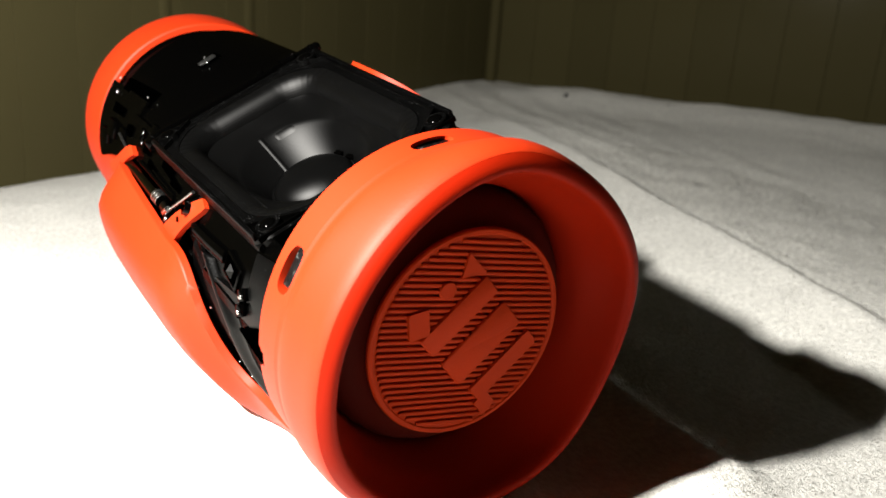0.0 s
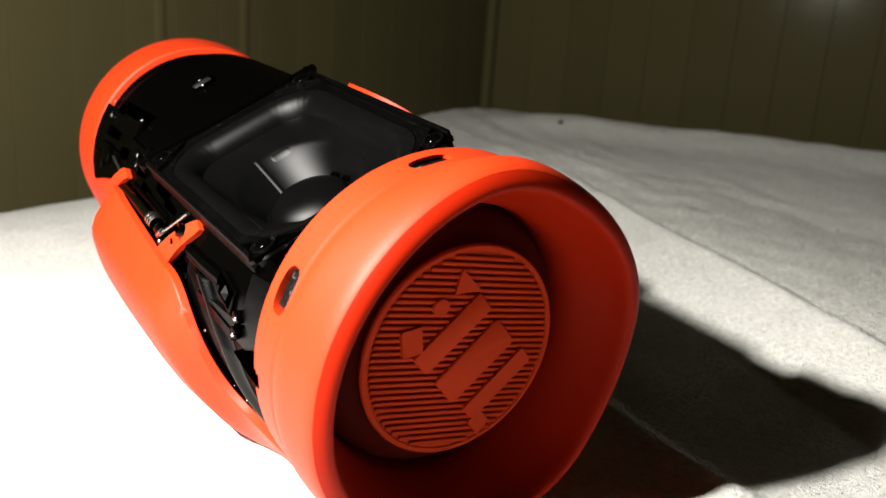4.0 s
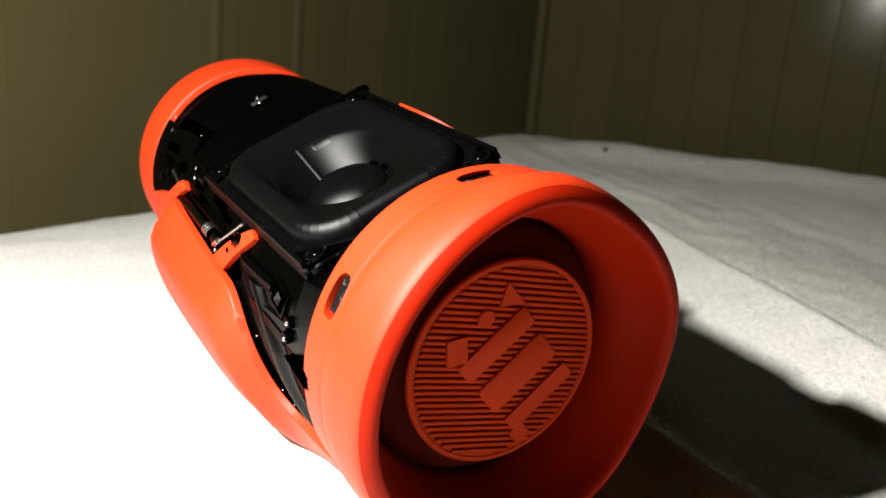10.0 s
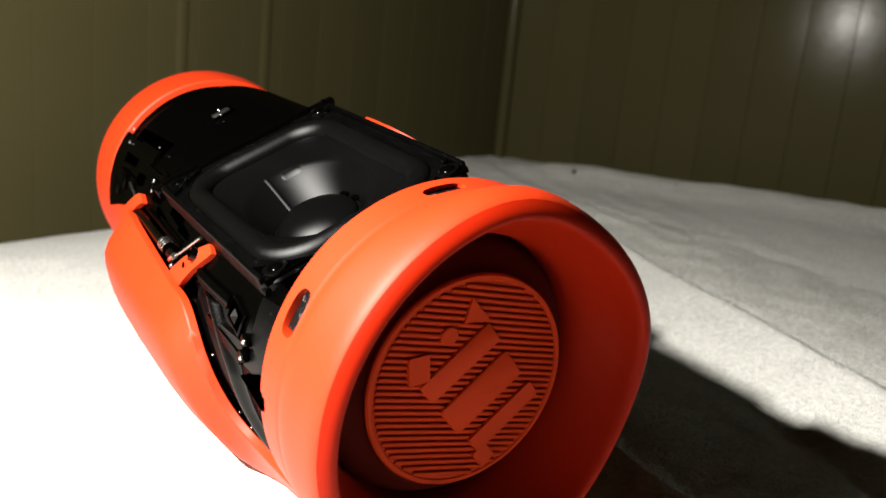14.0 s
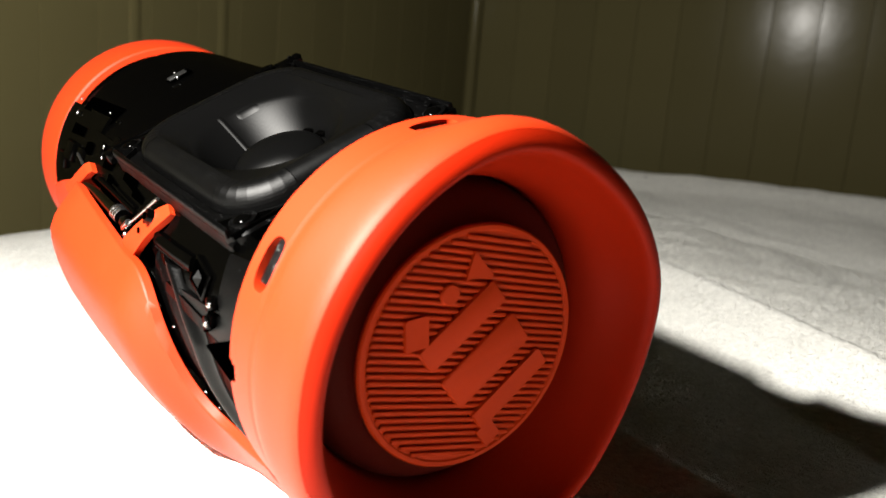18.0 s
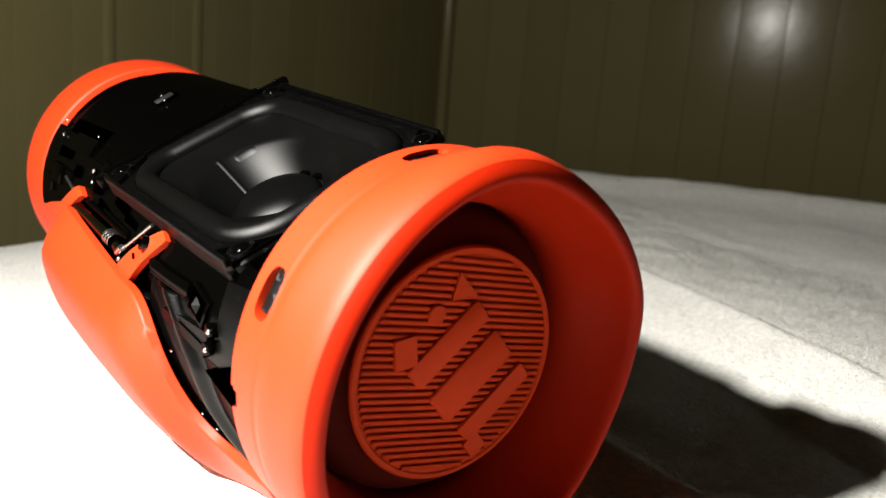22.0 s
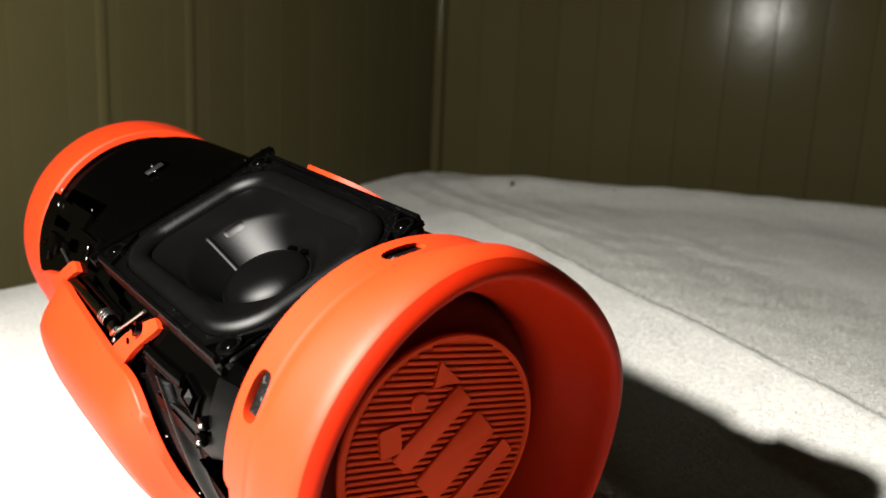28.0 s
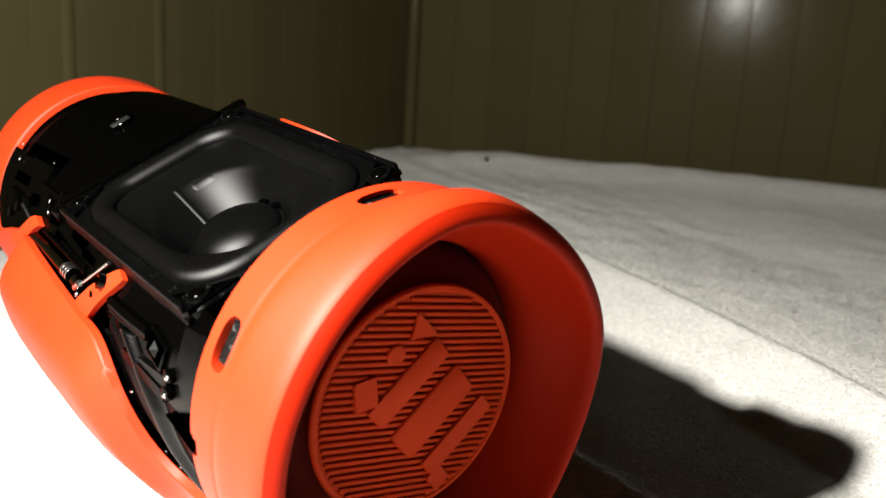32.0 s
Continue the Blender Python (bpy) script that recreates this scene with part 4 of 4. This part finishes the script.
    # near-black box on the socket, for the shade inside it
    part("socket_shade", shell_box(144.2, 48.4, 43.95, 5.0, 7.4, 0.5, spin=-14, bevel=0.1), SHADE_BLACK, frame_in)
    bm = bmesh.new()
    bmesh.ops.create_cone(bm, cap_ends=True, segments=4, radius1=0.0024, radius2=0.0002, depth=0.0014)
    bm.transform(on_shell(144.4, 48.2, 44.6, 20))
    part("socket_key", bm, SHELL, frame_in, "small four-sided point", smooth=0)
    # first blade in the greyer black, for its grey sheen
    patch("blade", SHELL, 41.5, 63, [(41.5, 149.6), (63, 152.2)], [(41.5, 153.4), (63, 152.8)], 44.0, 0.0010, label="dull black blade, greyer for its sheen", n=10)
    patch("blade", GLOSS, 42, 66, [(42, 153.6), (66, 152.6)], [(42, 157.0), (66, 155.6)], 44.5, 0.0018, label="black blade", n=10)
    patch("collar", SHELL, 26.5, 38.5, [(26.5, 131), (38.5, 133)], [(26.5, 158), (38.5, 147)], 43.35, 0.0008, label="dull black collar beside the end ring", n=8)
    # black blocks, each with a steel ball standing in for its glint
    for th, y, w, l in ((147.8, 39.0, 2.2, 2.8), (153.4, 39.8, 2.0, 2.2)):
        put("catch_block", GLOSS, th, y + 0.8, 43.9, 3.2, 3.6, 1.8, spin=25, bevel=0.6)
        ball("stud", STEEL, th, y, 44.9, w * 0.62, l * 0.62, 1.0, 20, "bright ball for the glint on a black stud")
    # steel beads that stand in for glints along the side
    for th, y, w, l, sp in ((162.4, 71.5, 1.3, 4.6, 10), (164.6, 61.4, 0.7, 1.6, 20), (187.0, 58.5, 0.9, 1.2, 0), (190.0, 53.0, 0.9, 1.2, 0)):
        ball("glint_bead", STEEL, th, y, 45.0 if th < 170 else 44.9, w, l, 0.7, sp, "small bright bead standing in for a glint")
    # far end of the flank
    far = patch("far_panel", GLOSS, 150, 189, [(150, 119), (189, 121)], [(150, 150), (189, 160)], 41.6, 0.0010, label="smooth black panel by the far ring")
    # more near-black sheets for shaded openings
    patch("panel_shade", SHADE_BLACK, 145, 151.5, [(145, 131.4), (148, 130.8), (151.5, 131.8)], [(145, 135.4), (148, 136.2), (151.5, 135.2)], 43.5, 0.0003, panel, "near-black sheet for the shade of a round opening", 8)
    patch("panel_shade", SHADE_BLACK, 163, 176, [(163, 128), (176, 128.6)], [(163, 132), (176, 133.4)], 41.9, 0.0003, far, "near-black sheet for the shade of an opening in the panel", 6)
    for th, y, r, w, l, h in ((139, 157, 42.0, 5.0, 7, 2.0), (140, 170, 41.8, 6.0, 9, 2.6), (146, 178, 41.6, 5.0, 8, 2.4), (131, 136, 43.2, 4.0, 4, 1.8), (126, 128, 43.0, 3.6, 5, 1.8)):
        put("block", GLOSS, th, y, r, w, l, h, bevel=0.6)
    rod("small_lever", TIN, 158, 146, 138.5, 141.0, 43.2, 43.6, 0.8, "dull metal lever")
    # bright pins put where small glints sit
    for th, y, r, w, l, spin in ((129.4, 133.7, 44.2, 1.9, 1.3, 15), (133.3, 132.3, 44.0, 1.5, 1.1, 15), (139.9, 137.6, 44.4, 1.6, 1.3, 0), (124.2, 178.0, 42.2, 2.2, 0.8, 30), (118.4, 183.0, 41.9, 1.4, 0.8, 0), (117.4, 150.4, 42.0, 0.9, 0.8, 0)):
        ball("pin", STEEL, th, y, r, w * 0.75, l * 0.75, 0.7, spin, "tiny bright pin, placed where a glint sits")
    # moulded side with one rounded ridge that bends down beside the foot
    grid = []
    for i in range(49):
        y = 27.5 + 49 * i / 48
        row = []
        for j in range(61):
            th = 147 + 52 * j / 60
            crest = np.interp(th, (147, 154, 164, 176, 186, 199), (66, 58, 50, 46, 40, 28))
            d = y - crest
            r = 42.8 + 2.0 * math.exp(-(d / (5.5 if d > 0 else 3.2)) ** 2) + 0.9 * smooth01(9, 13, d)
            m = on_shell(th, y, r)
            row.append((m.translation, -m.to_3x3().col[2]))
        grid.append(row)
    side = part("side_shell", sheet(grid, 0.0010), SHELL, hub, "dull black moulded side with a bent ridge", smooth=60)
    # near-black sheet painted as the wedge of shade next to the end ring
    grid = []
    for i in range(13):
        y = 25.8 + 17 * i / 12
        row = []
        for j in range(13):
            m = on_shell(159 + 0.15 * (y - 26) + 8.0 * (1 - i / 12.5) * (j / 6 - 1), y, 43.9)
            row.append((m.translation, -m.to_3x3().col[2]))
        grid.append(row)
    part("gap_shade", sheet(grid, 0.0006), SHADE_BLACK, side, "near-black sheet for the shade beside the end ring", smooth=60)
    # clips at the two far corners of the plate
    for x, y, z, sx, sy, sz in ((27.6, 120.5, 35.0, 6.5, 4.5, 4.0), (20.5, 122.0, 36.2, 5.0, 3.4, 2.6), (29.8, 118.0, 37.0, 2.2, 3.0, 2.4), (11.0, 122.6, 36.6, 2.0, 2.0, 1.8),
                                (-27.5, 121.5, 34.4, 6.0, 4.0, 3.4)):
        part("clip", box(sx / 1000, sy / 1000, sz / 1000, 0.0005, Matrix.Translation((x / 1000, y / 1000, z / 1000))), GLOSS, hub, "glossy black plate clip")
    for x, y, z in ((28.5, 120.4, 37.4), (22.5, 120.8, 37.4)):
        bm = bmesh.new()
        bmesh.ops.create_uvsphere(bm, u_segments=14, v_segments=8, radius=0.0006, matrix=Matrix.Translation((x / 1000, y / 1000, z / 1000)))
        part("pin", bm, GLOSS, hub, "small black pin", smooth=80)
    bar = box(0.056, 0.0022, 0.0030, 0.0005, Matrix.Translation((0, 0.1225, 0.0352)))
    part("cross_bar", bar, GLOSS, hub)


def build_lint():
    for k, (x, y, r) in enumerate(((0.445, 0.4975, 0.0021), (0.502, 0.4225, 0.0009))):
        bm = bmesh.new()
        bmesh.ops.create_icosphere(bm, subdivisions=2, radius=r)
        for v in bm.verts:
            v.co *= 1 + 0.25 * noise.noise(v.co * 900 + Vector((k, 0, 0)))
        ob = new("lint_speck", mesh_of("lint_speck", bm, LINT))
        ob.location = (x, y, bed_height(x, y) + r * 0.9)
        tagged(ob, "tiny black speck of lint on the pale blanket", "lint")


# driver travel in mm (out is positive) and radiator travel in mm (towards its end is positive)
BEAT = [
    (0.0, -4.4, 2.8), (0.5, -2.4, 1.0), (1.0, -5.0, 0.6), (1.5, -4.5, 0.8), (2.0, -4.4, 2.6), (2.5, -4.4, 1.5), (3.0, -5.0, 0.5), (3.5, -4.5, 0.5),
    (5.5, -4.4, 2.0), (6.0, -4.4, 3.2), (6.5, 3.0, 2.0), (7.0, -3.5, 0.5), (7.5, 2.0, 1.5), (8.0, -4.0, 0.8), (8.5, -3.2, 1.2), (9.0, -4.4, 3.2), (9.5, -5.0, 0.5),
    (10.0, 5.0, 1.2), (10.5, -4.5, 0.4), (11.0, 3.0, 0.2), (11.5, 0.7, 0.0), (12.0, 0.0, 0.0), (12.5, 0.0, 0.0), (13.0, 0.0, 0.0), (13.5, -0.8, 0.0), (15.5, 0.0, 0.0),
    (16.0, -1.6, 0.0), (16.5, 0.0, 0.0), (17.0, 5.0, 3.5), (17.5, -5.0, 0.5), (18.0, 5.5, 2.5), (18.5, 1.3, 0.5), (19.0, -0.8, 0.2), (19.5, 0.0, 0.0), (20.0, -5.0, 1.2),
    (20.5, 0.0, 0.3), (21.0, 3.0, 1.0), (21.5, -5.0, 1.0), (22.0, 0.0, 0.3), (22.5, 1.3, 0.4), (23.0, 0.0, 0.2), (23.5, 0.0, 0.3), (24.0, -4.4, 3.4), (24.5, -1.6, 0.6), (25.0, -2.6, 0.8),
    (25.5, 0.0, 0.4), (27.5, -0.8, 0.4), (28.0, 0.0, 0.0), (28.1, 5.5, 0.8), (28.2, -4.4, 2.0), (28.3, -5.0, 0.6), (28.5, 0.4, 0.2), (29.0, 0.0, 0.0), (29.4, -3.2, 1.6), (29.5, -5.0, 0.6),
    (30.0, 0.0, 0.0), (30.5, 0.0, 0.2), (31.0, -4.4, 2.0), (31.5, -5.0, 0.8), (32.0, 0.0, 0.2),
]


def motions():
    cone, disc = CONES[0], DISCS[0]
    walk(cone, [(t, pose(0, 0, c / 1000)) for t, c, _ in BEAT])
    for strip, start, e, k in STRIPS:
        walk(strip, [(t, strip_pose(start, e, k, c)) for t, c, _ in BEAT])
    walk(disc, [(t, pose(0, (REST - d) / 1000, 0)) for t, _, d in BEAT])


build_bed()
build_pile()
build_speaker()
build_lint()
build_room()
motions()
